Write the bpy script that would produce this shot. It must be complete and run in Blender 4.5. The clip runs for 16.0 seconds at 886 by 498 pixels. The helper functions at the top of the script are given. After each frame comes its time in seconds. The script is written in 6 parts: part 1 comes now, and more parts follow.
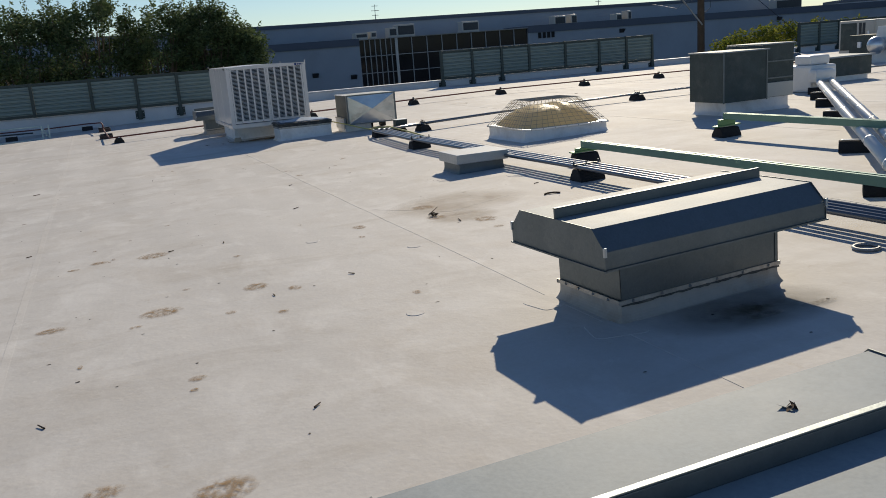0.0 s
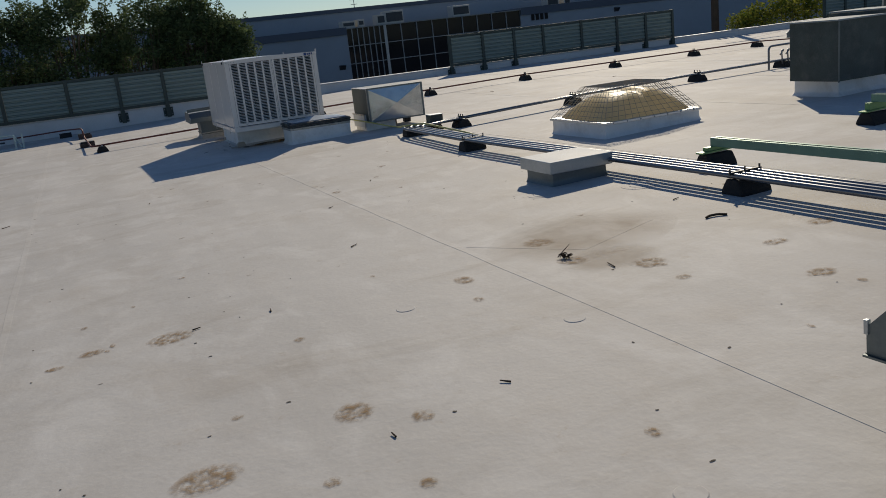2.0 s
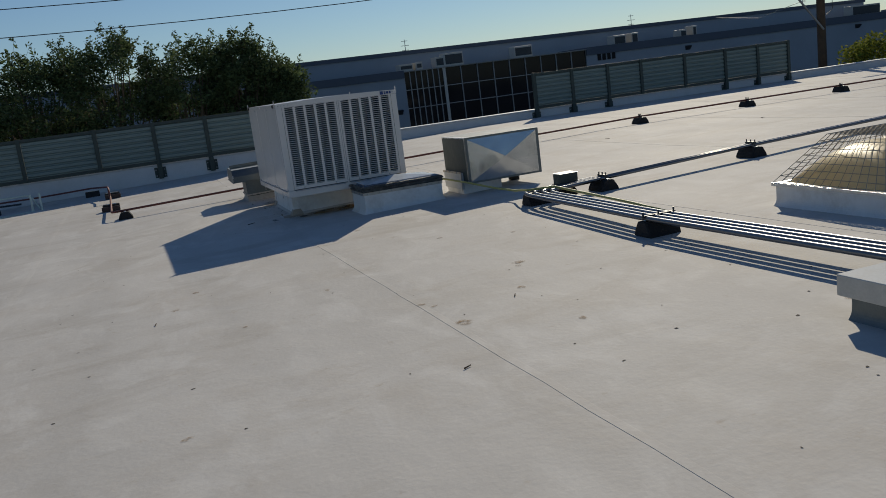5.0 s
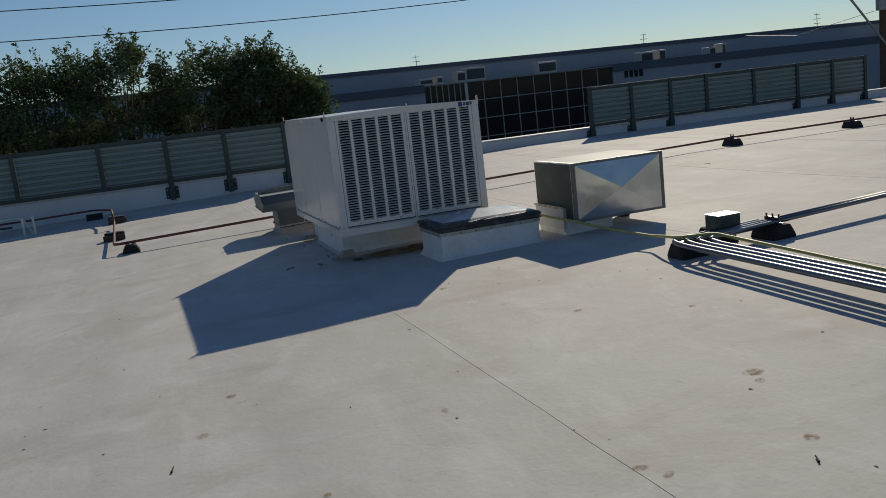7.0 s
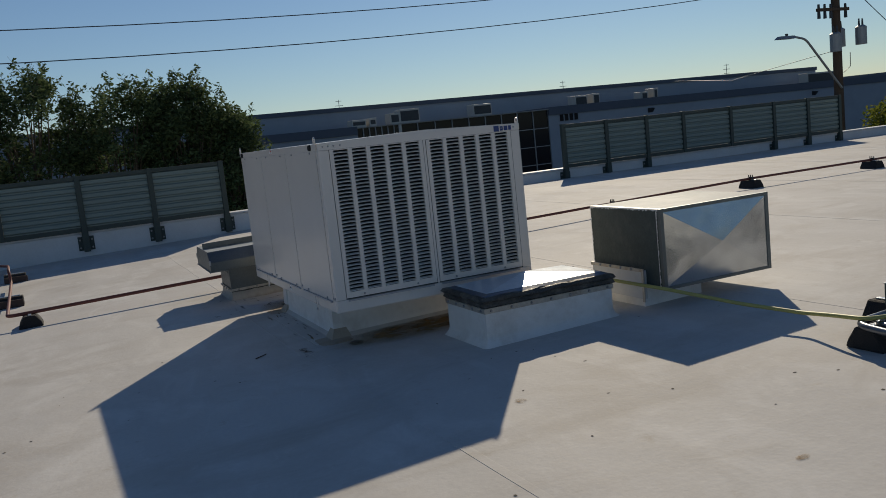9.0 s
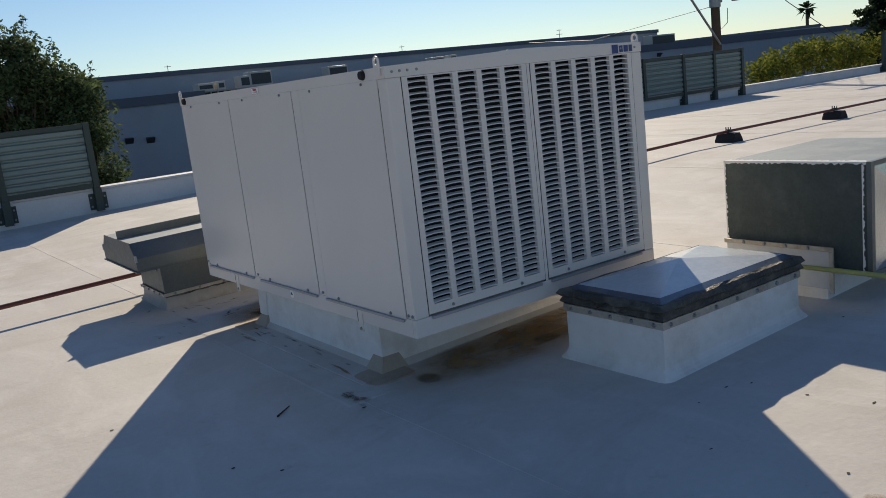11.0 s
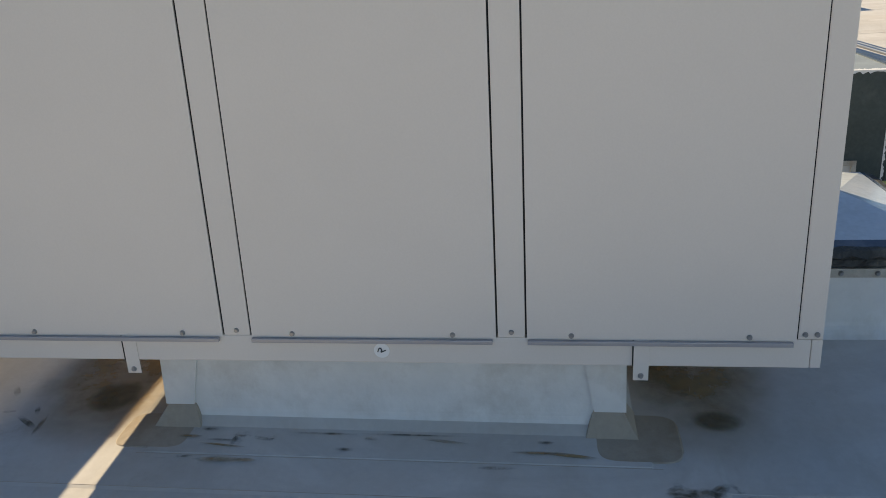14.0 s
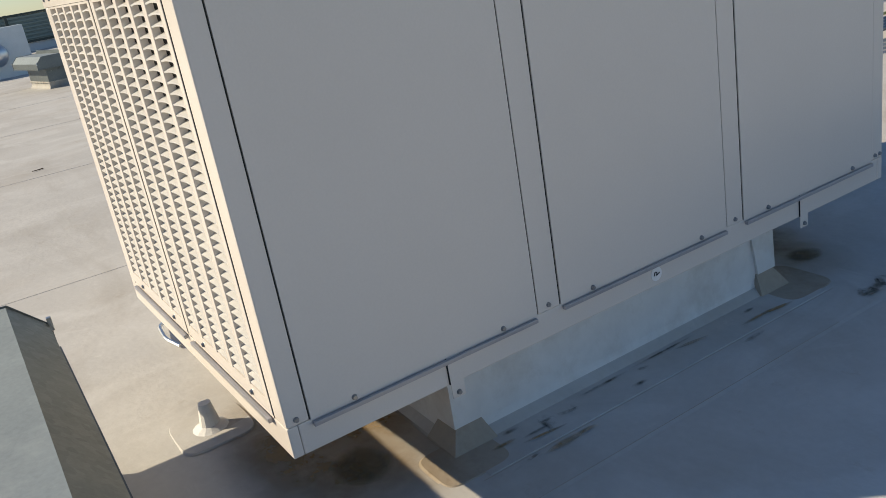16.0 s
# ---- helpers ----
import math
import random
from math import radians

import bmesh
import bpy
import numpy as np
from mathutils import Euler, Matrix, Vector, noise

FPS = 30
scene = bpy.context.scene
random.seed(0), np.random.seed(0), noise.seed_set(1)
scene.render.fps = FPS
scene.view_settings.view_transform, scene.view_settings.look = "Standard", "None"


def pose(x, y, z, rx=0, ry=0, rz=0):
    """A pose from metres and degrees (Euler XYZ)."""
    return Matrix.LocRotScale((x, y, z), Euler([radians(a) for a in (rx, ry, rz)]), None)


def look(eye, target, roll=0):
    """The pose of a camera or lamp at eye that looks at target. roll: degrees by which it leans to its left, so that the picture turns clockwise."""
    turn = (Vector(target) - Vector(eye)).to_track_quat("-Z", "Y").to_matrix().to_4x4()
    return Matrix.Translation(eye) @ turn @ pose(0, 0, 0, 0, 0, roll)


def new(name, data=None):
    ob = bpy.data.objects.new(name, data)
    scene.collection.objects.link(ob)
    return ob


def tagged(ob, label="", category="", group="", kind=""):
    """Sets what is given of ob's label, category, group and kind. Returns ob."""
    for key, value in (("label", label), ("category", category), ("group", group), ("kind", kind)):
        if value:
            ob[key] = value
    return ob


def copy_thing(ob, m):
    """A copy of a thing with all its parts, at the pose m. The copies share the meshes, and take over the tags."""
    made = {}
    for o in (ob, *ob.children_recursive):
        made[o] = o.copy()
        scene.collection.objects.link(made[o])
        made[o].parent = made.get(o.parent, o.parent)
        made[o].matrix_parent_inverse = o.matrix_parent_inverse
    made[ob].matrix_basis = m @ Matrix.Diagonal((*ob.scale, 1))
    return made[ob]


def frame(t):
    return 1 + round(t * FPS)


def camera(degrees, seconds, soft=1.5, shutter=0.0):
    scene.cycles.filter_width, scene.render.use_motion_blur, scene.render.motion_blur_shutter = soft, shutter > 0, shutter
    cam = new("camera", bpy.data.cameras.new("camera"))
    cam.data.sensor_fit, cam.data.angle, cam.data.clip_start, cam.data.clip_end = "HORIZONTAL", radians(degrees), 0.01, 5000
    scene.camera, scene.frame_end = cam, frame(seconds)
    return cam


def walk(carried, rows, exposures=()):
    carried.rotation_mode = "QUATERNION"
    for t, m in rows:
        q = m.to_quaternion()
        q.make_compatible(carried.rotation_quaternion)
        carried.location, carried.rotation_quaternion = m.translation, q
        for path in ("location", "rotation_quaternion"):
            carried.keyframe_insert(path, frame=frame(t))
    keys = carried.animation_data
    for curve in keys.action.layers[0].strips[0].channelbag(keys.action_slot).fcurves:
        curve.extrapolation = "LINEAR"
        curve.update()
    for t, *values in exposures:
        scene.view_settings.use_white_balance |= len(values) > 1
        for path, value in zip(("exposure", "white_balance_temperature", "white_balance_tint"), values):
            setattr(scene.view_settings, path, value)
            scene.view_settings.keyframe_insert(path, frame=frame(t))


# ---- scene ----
cam = camera(55.5, 16.0, 0.9)
PATH = [
    (0, (0.488, 0.39, 1.555), (1.195, 2.201, 1.087), -4.4),
    (0.5, (0.347, 1.027, 1.543), (1.012, 2.855, 1.077), -4.6),
    (1, (0.401, 1.64, 1.501), (1.077, 3.458, 1.016), -7.0),
    (1.5, (0.443, 2.314, 1.509), (1.118, 4.132, 1.019), -7.1),
    (2, (0.49, 2.94, 1.548), (1.221, 4.733, 1.049), -6.5),
    (2.5, (0.677, 3.59, 1.519), (1.412, 5.382, 1.021), -7.7),
    (3, (0.764, 4.291, 1.473), (1.459, 6.109, 1.017), -6.4),
    (3.5, (0.932, 4.929, 1.409), (1.636, 6.743, 0.946), -7.8),
    (4, (1.012, 5.617, 1.447), (1.666, 7.456, 1.012), -5.8),
    (4.5, (1.098, 6.216, 1.431), (1.745, 8.067, 1.034), -5.8),
    (5, (1.172, 6.943, 1.463), (1.815, 8.797, 1.076), -7.3),
    (7.5, (1.191, 10.258, 1.487), (1.838, 12.124, 1.169), -6.2),
    (8, (1.164, 10.912, 1.48), (1.86, 12.77, 1.224), -5.2),
    (8.5, (1.238, 11.566, 1.442), (1.99, 13.402, 1.19), -5.2),
    (11, (0.998, 14.858, 1.343), (2.127, 16.464, 0.96), -6.6),
    (11.5, (0.905, 15.503, 1.327), (2.109, 17.039, 0.892), -4.2),
    (12, (0.906, 16.05, 1.407), (2.316, 17.394, 0.954), -2.7),
    (12.5, (0.929, 16.717, 1.454), (2.512, 17.847, 0.985), -3.6),
    (13, (0.739, 17.411, 1.456), (2.401, 18.345, 0.852), -1.8),
    (13.5, (0.756, 18.056, 1.396), (2.537, 18.572, 0.645), -4.3),
    (14, (0.742, 18.697, 1.401), (2.606, 18.957, 0.724), -3.0),
    (14.5, (0.717, 19.255, 1.417), (2.6, 19.27, 0.745), -4.6),
    (15, (0.886, 19.862, 1.381), (2.722, 19.511, 0.671), -3.2),
    (15.5, (0.945, 20.534, 1.387), (2.734, 19.979, 0.684), -2.0),
    (16, (1.136, 21.031, 1.392), (2.767, 20.098, 0.707), -10.1),
]
walk(cam, [(t, look(eye, target, roll)) for t, eye, target, roll in PATH],
     [(0.0, 0.17, 6800, 12), (1.0, -0.1, 6800, 12), (1.5, -0.18, 6800, 12), (3.0, -0.37, 6750, 11), (5.0, -0.38, 6600, 10), (8.5, -0.36, 6800, 11), (11.0, 0.27, 7000, 13), (11.5, 0.56, 6900, 13), (12.5, 0.63, 7500, 13), (13.2, 0.82, 7850, 11), (13.6, 0.95, 7950, 11), (14.8, 0.79, 8150, 12), (15.5, 0.76, 8000, 11), (16.0, 0.48, 7100, 10)])

# ---- world, sun and exposure ----
SUN_AZ, SUN_EL = 35.2, 28.6            # degrees from +y towards +x, degrees above the horizon
world = bpy.data.worlds.new("sky")
scene.world = world
world.use_nodes = True
wn = world.node_tree
sky = wn.nodes.new("ShaderNodeTexSky")
sky.sky_type, sky.sun_disc = "NISHITA", False
sky.sun_elevation, sky.sun_rotation = radians(SUN_EL), radians(SUN_AZ)
sky.air_density, sky.dust_density, sky.ozone_density = 1.0, 0.08, 2.8
wn.nodes["Background"].inputs["Strength"].default_value = 0.070
clear = wn.nodes.new("ShaderNodeVectorMath")          # a clear, dry winter sky
clear.operation = "MULTIPLY"
clear.inputs[1].default_value = (0.82, 0.96, 1.11)
wn.links.new(sky.outputs["Color"], clear.inputs[0])
wn.links.new(clear.outputs[0], wn.nodes["Background"].inputs["Color"])
sun = new("sun", bpy.data.lights.new("sun", "SUN"))
sun.data.energy, sun.data.angle, sun.data.color = 4.0, radians(0.5), (1.0, 0.90, 0.71)
sun_way = Vector((math.sin(radians(SUN_AZ)) * math.cos(radians(SUN_EL)), math.cos(radians(SUN_AZ)) * math.cos(radians(SUN_EL)), math.sin(radians(SUN_EL))))
sun.matrix_world = look(sun_way * 60, (0, 0, 0))


# ---- materials ----
def material(name, color, rough=0.6, metal=0.0, spread=0.12, scale=6.0, fine=60.0, bump=0.15, dirt=None, dirt_scale=1.2, dirt_amount=0.3, spec=0.5, coat=0.0, vary=0.0, depth=0.01):
    """A surface with variation at two scales, optional blotches of dirt, and fine relief."""
    m = bpy.data.materials.new(name)
    m.use_nodes = True
    t = m.node_tree
    n, l = t.nodes, t.links
    p = n["Principled BSDF"]
    geo = n.new("ShaderNodeNewGeometry")
    big = n.new("ShaderNodeTexNoise")
    big.inputs["Scale"].default_value, big.inputs["Detail"].default_value, big.inputs["Roughness"].default_value = scale, 6, 0.6
    small = n.new("ShaderNodeTexNoise")
    small.inputs["Scale"].default_value, small.inputs["Detail"].default_value = fine, 4
    for tex in (big, small):
        l.new(geo.outputs["Position"], tex.inputs["Vector"])
    ramp = n.new("ShaderNodeMapRange")
    ramp.inputs["From Min"].default_value, ramp.inputs["From Max"].default_value = 0.25, 0.75
    ramp.inputs["To Min"].default_value, ramp.inputs["To Max"].default_value = 1 - spread, 1 + spread
    l.new(big.outputs["Fac"], ramp.inputs["Value"])
    ramp2 = n.new("ShaderNodeMapRange")
    ramp2.inputs["From Min"].default_value, ramp2.inputs["From Max"].default_value = 0.25, 0.75
    ramp2.inputs["To Min"].default_value, ramp2.inputs["To Max"].default_value = 1 - spread * 0.5, 1 + spread * 0.5
    l.new(small.outputs["Fac"], ramp2.inputs["Value"])
    mul = n.new("ShaderNodeMath")
    mul.operation = "MULTIPLY"
    l.new(ramp.outputs["Result"], mul.inputs[0])
    l.new(ramp2.outputs["Result"], mul.inputs[1])
    value = mul.outputs[0]
    if vary:
        info = n.new("ShaderNodeObjectInfo")
        r3 = n.new("ShaderNodeMapRange")
        r3.inputs["To Min"].default_value, r3.inputs["To Max"].default_value = 1 - vary, 1 + vary
        l.new(info.outputs["Random"], r3.inputs["Value"])
        m3 = n.new("ShaderNodeMath")
        m3.operation = "MULTIPLY"
        l.new(value, m3.inputs[0])
        l.new(r3.outputs["Result"], m3.inputs[1])
        value = m3.outputs[0]
    tint = n.new("ShaderNodeVectorMath")
    tint.operation = "SCALE"
    tint.inputs[0].default_value = color
    l.new(value, tint.inputs["Scale"])
    out = tint.outputs[0]
    if dirt:
        spots = n.new("ShaderNodeTexNoise")
        spots.inputs["Scale"].default_value, spots.inputs["Detail"].default_value, spots.inputs["Roughness"].default_value = dirt_scale, 8, 0.68
        l.new(geo.outputs["Position"], spots.inputs["Vector"])
        mask = n.new("ShaderNodeMapRange")
        mask.inputs["From Min"].default_value, mask.inputs["From Max"].default_value = 0.5, 0.72
        mask.inputs["To Max"].default_value = dirt_amount
        l.new(spots.outputs["Fac"], mask.inputs["Value"])
        mix = n.new("ShaderNodeMix")
        mix.data_type = "RGBA"
        l.new(mask.outputs["Result"], mix.inputs["Factor"])
        l.new(out, mix.inputs["A"])
        mix.inputs["B"].default_value = (*dirt, 1)
        out = mix.outputs["Result"]
    l.new(out, p.inputs["Base Color"])
    p.inputs["Metallic"].default_value = metal
    p.inputs["Specular IOR Level"].default_value = spec
    p.inputs["Coat Weight"].default_value = coat
    rr = n.new("ShaderNodeMapRange")
    rr.inputs["To Min"].default_value, rr.inputs["To Max"].default_value = max(rough - 0.08, 0.02), min(rough + 0.08, 1)
    l.new(big.outputs["Fac"], rr.inputs["Value"])
    l.new(rr.outputs["Result"], p.inputs["Roughness"])
    if bump:
        b = n.new("ShaderNodeBump")
        b.inputs["Strength"].default_value, b.inputs["Distance"].default_value = bump, depth
        l.new(small.outputs["Fac"], b.inputs["Height"])
        l.new(b.outputs["Normal"], p.inputs["Normal"])
    return m


def sheet_metal(name, color, rough, spangle=0.18):
    """Galvanised sheet with crystal spangle."""
    m = material(name, color, rough, 0.9, 0.12, 2.5, 90, 0.04)
    t = m.node_tree
    cell = t.nodes.new("ShaderNodeTexVoronoi")
    cell.inputs["Scale"].default_value = 45
    geo = next(x for x in t.nodes if x.type == "NEW_GEOMETRY")
    t.links.new(geo.outputs["Position"], cell.inputs["Vector"])
    r = t.nodes.new("ShaderNodeMapRange")
    r.inputs["To Min"].default_value, r.inputs["To Max"].default_value = rough - spangle * 0.5, rough + spangle * 0.5
    t.links.new(cell.outputs["Color"], r.inputs["Value"])
    t.links.new(r.outputs["Result"], t.nodes["Principled BSDF"].inputs["Roughness"])
    return m


MEMBRANE = material("roof_membrane", (0.55, 0.535, 0.512), 0.76, 0, 0.07, 0.5, 38, 0.14, (0.36, 0.29, 0.21), 0.8, 0.28, 0.2)


def weathered(m):
    """Adds faint long streaks along the sheets, small specks and soft wrinkles to the roof membrane."""
    t = m.node_tree
    n, l = t.nodes, t.links
    p = n["Principled BSDF"]
    geo = next(x for x in n if x.type == "NEW_GEOMETRY")
    base = p.inputs["Base Color"].links[0].from_socket
    sc = n.new("ShaderNodeVectorMath")
    sc.operation = "MULTIPLY"
    sc.inputs[1].default_value = (1.7, 0.10, 1)
    l.new(geo.outputs["Position"], sc.inputs[0])
    band = n.new("ShaderNodeTexNoise")
    band.inputs["Scale"].default_value, band.inputs["Detail"].default_value = 1.0, 3
    l.new(sc.outputs[0], band.inputs["Vector"])
    r = n.new("ShaderNodeMapRange")
    r.inputs["From Min"].default_value, r.inputs["From Max"].default_value = 0.3, 0.7
    r.inputs["To Min"].default_value, r.inputs["To Max"].default_value = 0.93, 1.05
    l.new(band.outputs["Fac"], r.inputs["Value"])
    k = n.new("ShaderNodeVectorMath")
    k.operation = "SCALE"
    l.new(base, k.inputs[0])
    l.new(r.outputs["Result"], k.inputs["Scale"])
    spot = n.new("ShaderNodeTexNoise")
    spot.inputs["Scale"].default_value, spot.inputs["Detail"].default_value, spot.inputs["Roughness"].default_value = 5.5, 5, 0.75
    l.new(geo.outputs["Position"], spot.inputs["Vector"])
    sm = n.new("ShaderNodeMapRange")
    sm.inputs["From Min"].default_value, sm.inputs["From Max"].default_value = 0.62, 0.76
    sm.inputs["To Max"].default_value = 0.45
    l.new(spot.outputs["Fac"], sm.inputs["Value"])
    mix = n.new("ShaderNodeMix")
    mix.data_type = "RGBA"
    l.new(sm.outputs["Result"], mix.inputs["Factor"])
    l.new(k.outputs[0], mix.inputs["A"])
    mix.inputs["B"].default_value = (0.34, 0.27, 0.19, 1)
    last = mix.outputs["Result"]
    for stretch, size, lo, hi, amount, tone in (((1, 0.55, 1), 2.1, 0.50, 0.66, 0.6, (0.66, 0.65, 0.63)), ((0.5, 1.3, 1), 1.3, 0.52, 0.70, 0.5, (0.40, 0.37, 0.33)), ((1, 1, 1), 9.0, 0.60, 0.72, 0.30, (0.70, 0.68, 0.65))):
        st = n.new("ShaderNodeVectorMath")
        st.operation = "MULTIPLY"
        st.inputs[1].default_value = stretch
        l.new(geo.outputs["Position"], st.inputs[0])
        mo = n.new("ShaderNodeTexNoise")
        mo.inputs["Scale"].default_value, mo.inputs["Detail"].default_value, mo.inputs["Roughness"].default_value, mo.inputs["Distortion"].default_value = size, 7, 0.66, 0.6
        l.new(st.outputs[0], mo.inputs["Vector"])
        mr = n.new("ShaderNodeMapRange")
        mr.inputs["From Min"].default_value, mr.inputs["From Max"].default_value, mr.inputs["To Max"].default_value = lo, hi, amount
        l.new(mo.outputs["Fac"], mr.inputs["Value"])
        mm = n.new("ShaderNodeMix")
        mm.data_type = "RGBA"
        l.new(mr.outputs["Result"], mm.inputs["Factor"])
        l.new(last, mm.inputs["A"])
        mm.inputs["B"].default_value = (*tone, 1)
        last = mm.outputs["Result"]
    l.new(last, p.inputs["Base Color"])
    wr = n.new("ShaderNodeTexNoise")
    wr.inputs["Scale"].default_value, wr.inputs["Detail"].default_value = 3.2, 3
    l.new(geo.outputs["Position"], wr.inputs["Vector"])
    b = n.new("ShaderNodeBump")
    b.inputs["Strength"].default_value, b.inputs["Distance"].default_value = 0.30, 0.02
    l.new(wr.outputs["Fac"], b.inputs["Height"])
    old = next(x for x in n if x.type == "BUMP" and x != b)
    l.new(b.outputs["Normal"], old.inputs["Normal"])


weathered(MEMBRANE)
FLASHING = material("membrane_flashing", (0.78, 0.77, 0.75), 0.42, 0, 0.08, 3, 16, 0.5, (0.36, 0.29, 0.21), 3.2, 0.4, 0.45)
PATCH = material("membrane_patch", (0.42, 0.36, 0.29), 0.65, 0, 0.1, 4, 50, 0.2, (0.22, 0.16, 0.10), 4, 0.6, 0.3)


def soak(name, color, edge=0.5, strength=0.85, grain=9.0, ring=0.0, even=0.0):
    """A stain that fades out unevenly into the surface under it."""
    m = bpy.data.materials.new(name)
    m.use_nodes = True
    n, l = m.node_tree.nodes, m.node_tree.links
    p = n["Principled BSDF"]
    p.inputs["Base Color"].default_value = (*color, 1)
    p.inputs["Roughness"].default_value, p.inputs["Specular IOR Level"].default_value = 0.85, 0.15
    co = n.new("ShaderNodeTexCoord")
    geo = n.new("ShaderNodeNewGeometry")
    flat = n.new("ShaderNodeVectorMath")
    flat.operation = "MULTIPLY_ADD"
    flat.inputs[1].default_value, flat.inputs[2].default_value = (2, 2, 0), (-1, -1, 0)
    l.new(co.outputs["Generated"], flat.inputs[0])
    dist = n.new("ShaderNodeVectorMath")
    dist.operation = "LENGTH"
    l.new(flat.outputs[0], dist.inputs[0])
    tex = n.new("ShaderNodeTexNoise")
    tex.inputs["Scale"].default_value, tex.inputs["Detail"].default_value, tex.inputs["Roughness"].default_value = grain, 7, 0.7
    l.new(geo.outputs["Position"], tex.inputs["Vector"])
    near = n.new("ShaderNodeMapRange")
    near.inputs["From Min"].default_value, near.inputs["From Max"].default_value = 0.95, 0.95 - edge
    l.new(dist.outputs["Value"], near.inputs["Value"])
    last = near.outputs["Result"]
    if ring:
        hollow = n.new("ShaderNodeMapRange")
        hollow.inputs["From Min"].default_value, hollow.inputs["From Max"].default_value = 0.15, 0.6
        hollow.inputs["To Min"].default_value = 1 - ring
        l.new(dist.outputs["Value"], hollow.inputs["Value"])
        k = n.new("ShaderNodeMath")
        k.operation = "MULTIPLY"
        l.new(last, k.inputs[0])
        l.new(hollow.outputs["Result"], k.inputs[1])
        last = k.outputs[0]
    mask = n.new("ShaderNodeMapRange")
    mask.inputs["From Min"].default_value, mask.inputs["From Max"].default_value = 0.40, 0.60
    mask.inputs["To Min"].default_value = even
    l.new(tex.outputs["Fac"], mask.inputs["Value"])
    mul = n.new("ShaderNodeMath")
    mul.operation = "MULTIPLY"
    l.new(last, mul.inputs[0])
    l.new(mask.outputs["Result"], mul.inputs[1])
    amt = n.new("ShaderNodeMath")
    amt.operation = "MULTIPLY"
    amt.inputs[1].default_value = strength
    l.new(mul.outputs[0], amt.inputs[0])
    clear = n.new("ShaderNodeBsdfTransparent")
    mix = n.new("ShaderNodeMixShader")
    l.new(amt.outputs[0], mix.inputs["Fac"])
    l.new(clear.outputs["BSDF"], mix.inputs[1])
    l.new(p.outputs["BSDF"], mix.inputs[2])
    l.new(mix.outputs["Shader"], n["Material Output"].inputs["Surface"])
    return m


STAIN = soak("dried_mud", (0.32, 0.205, 0.10), 0.5, 0.95, 30, 0.5)
PUDDLE = soak("dried_puddle", (0.43, 0.33, 0.22), 0.5, 0.36, 2.2, 0.1, 0.5)
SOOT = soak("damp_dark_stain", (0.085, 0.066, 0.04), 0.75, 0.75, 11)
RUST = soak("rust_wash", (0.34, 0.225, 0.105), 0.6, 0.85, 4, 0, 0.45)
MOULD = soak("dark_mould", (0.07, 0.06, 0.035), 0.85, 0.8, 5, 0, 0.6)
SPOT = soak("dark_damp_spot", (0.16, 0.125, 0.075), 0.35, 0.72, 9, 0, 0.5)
GRIT = material("dark_grit", (0.05, 0.04, 0.03), 0.9, 0, 0.3, 12, 80, 0)
PALE_PIPE = material("pale_green_pipe", (0.52, 0.60, 0.55), 0.5, 0, 0.12, 5, 50, 0.1, (0.30, 0.36, 0.32), 6, 0.4)
LEAF_LITTER = material("dead_leaves", (0.06, 0.035, 0.02), 0.9, 0, 0.4, 30, 90, 0.3)
WHITE_METAL = material("cream_painted_steel", (0.76, 0.70, 0.645), 0.24, 0, 0.03, 1.4, 160, 0.03, None, 1, 0, 0.45)
# bare metal hem; its purple-grey also stands for the shade underneath
HEM = material("bare_shaded_hem", (0.40, 0.40, 0.43), 0.4, 0.5, 0.06, 6, 90, 0.02)
LOUVER_METAL = material("cream_louver_steel", (0.735, 0.72, 0.695), 0.42, 0, 0.04, 2, 120, 0.03)
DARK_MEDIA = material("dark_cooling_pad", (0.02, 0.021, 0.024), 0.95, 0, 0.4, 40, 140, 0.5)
BLACK_GAP = material("black_joint", (0.012, 0.012, 0.012), 0.9, 0, 0.1, 10, 60, 0)
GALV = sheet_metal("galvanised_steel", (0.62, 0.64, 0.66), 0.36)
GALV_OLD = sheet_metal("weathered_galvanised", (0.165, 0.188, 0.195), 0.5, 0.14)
# chalky tops, their colour also paled and blued for the reflected sky
GALV_TOP = material("chalky_skylit_galvanised_top", (0.25, 0.29, 0.312), 0.64, 0.0, 0.16, 2.0, 70, 0.05, (0.35, 0.39, 0.405), 3.5, 0.7, 0.27)
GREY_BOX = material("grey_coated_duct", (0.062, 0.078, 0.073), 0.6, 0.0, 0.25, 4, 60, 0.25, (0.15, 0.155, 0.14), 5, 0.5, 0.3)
GALV_MID = sheet_metal("dull_galvanised", (0.44, 0.47, 0.49), 0.42)
# white flashing darkened for the shade under the hoods, with dirt blotches
SHADED_FLASHING = material("shaded_membrane_flashing", (0.40, 0.38, 0.345), 0.6, 0, 0.12, 3, 22, 0.3, (0.25, 0.20, 0.14), 4, 0.6, 0.3)
CONDUIT = material("conduit_steel", (0.19, 0.20, 0.22), 0.32, 0.9, 0.06, 3, 40, 0)
RUBBER = material("recycled_rubber", (0.018, 0.018, 0.019), 0.85, 0, 0.3, 30, 140, 0.6)
STRUT = material("green_strut", (0.16, 0.28, 0.22), 0.4, 0.3, 0.12, 3, 90, 0.05)
STRUT_FOOT = material("green_foot_plate", (0.15, 0.30, 0.13), 0.4, 0.2, 0.12, 3, 90, 0.05)
JACKET = material("white_pipe_jacket", (0.70, 0.70, 0.68), 0.35, 0.15, 0.06, 4, 60, 0.1)
GAS_PIPE = material("rust_red_pipe", (0.14, 0.042, 0.034), 0.6, 0.1, 0.25, 12, 70, 0.2)
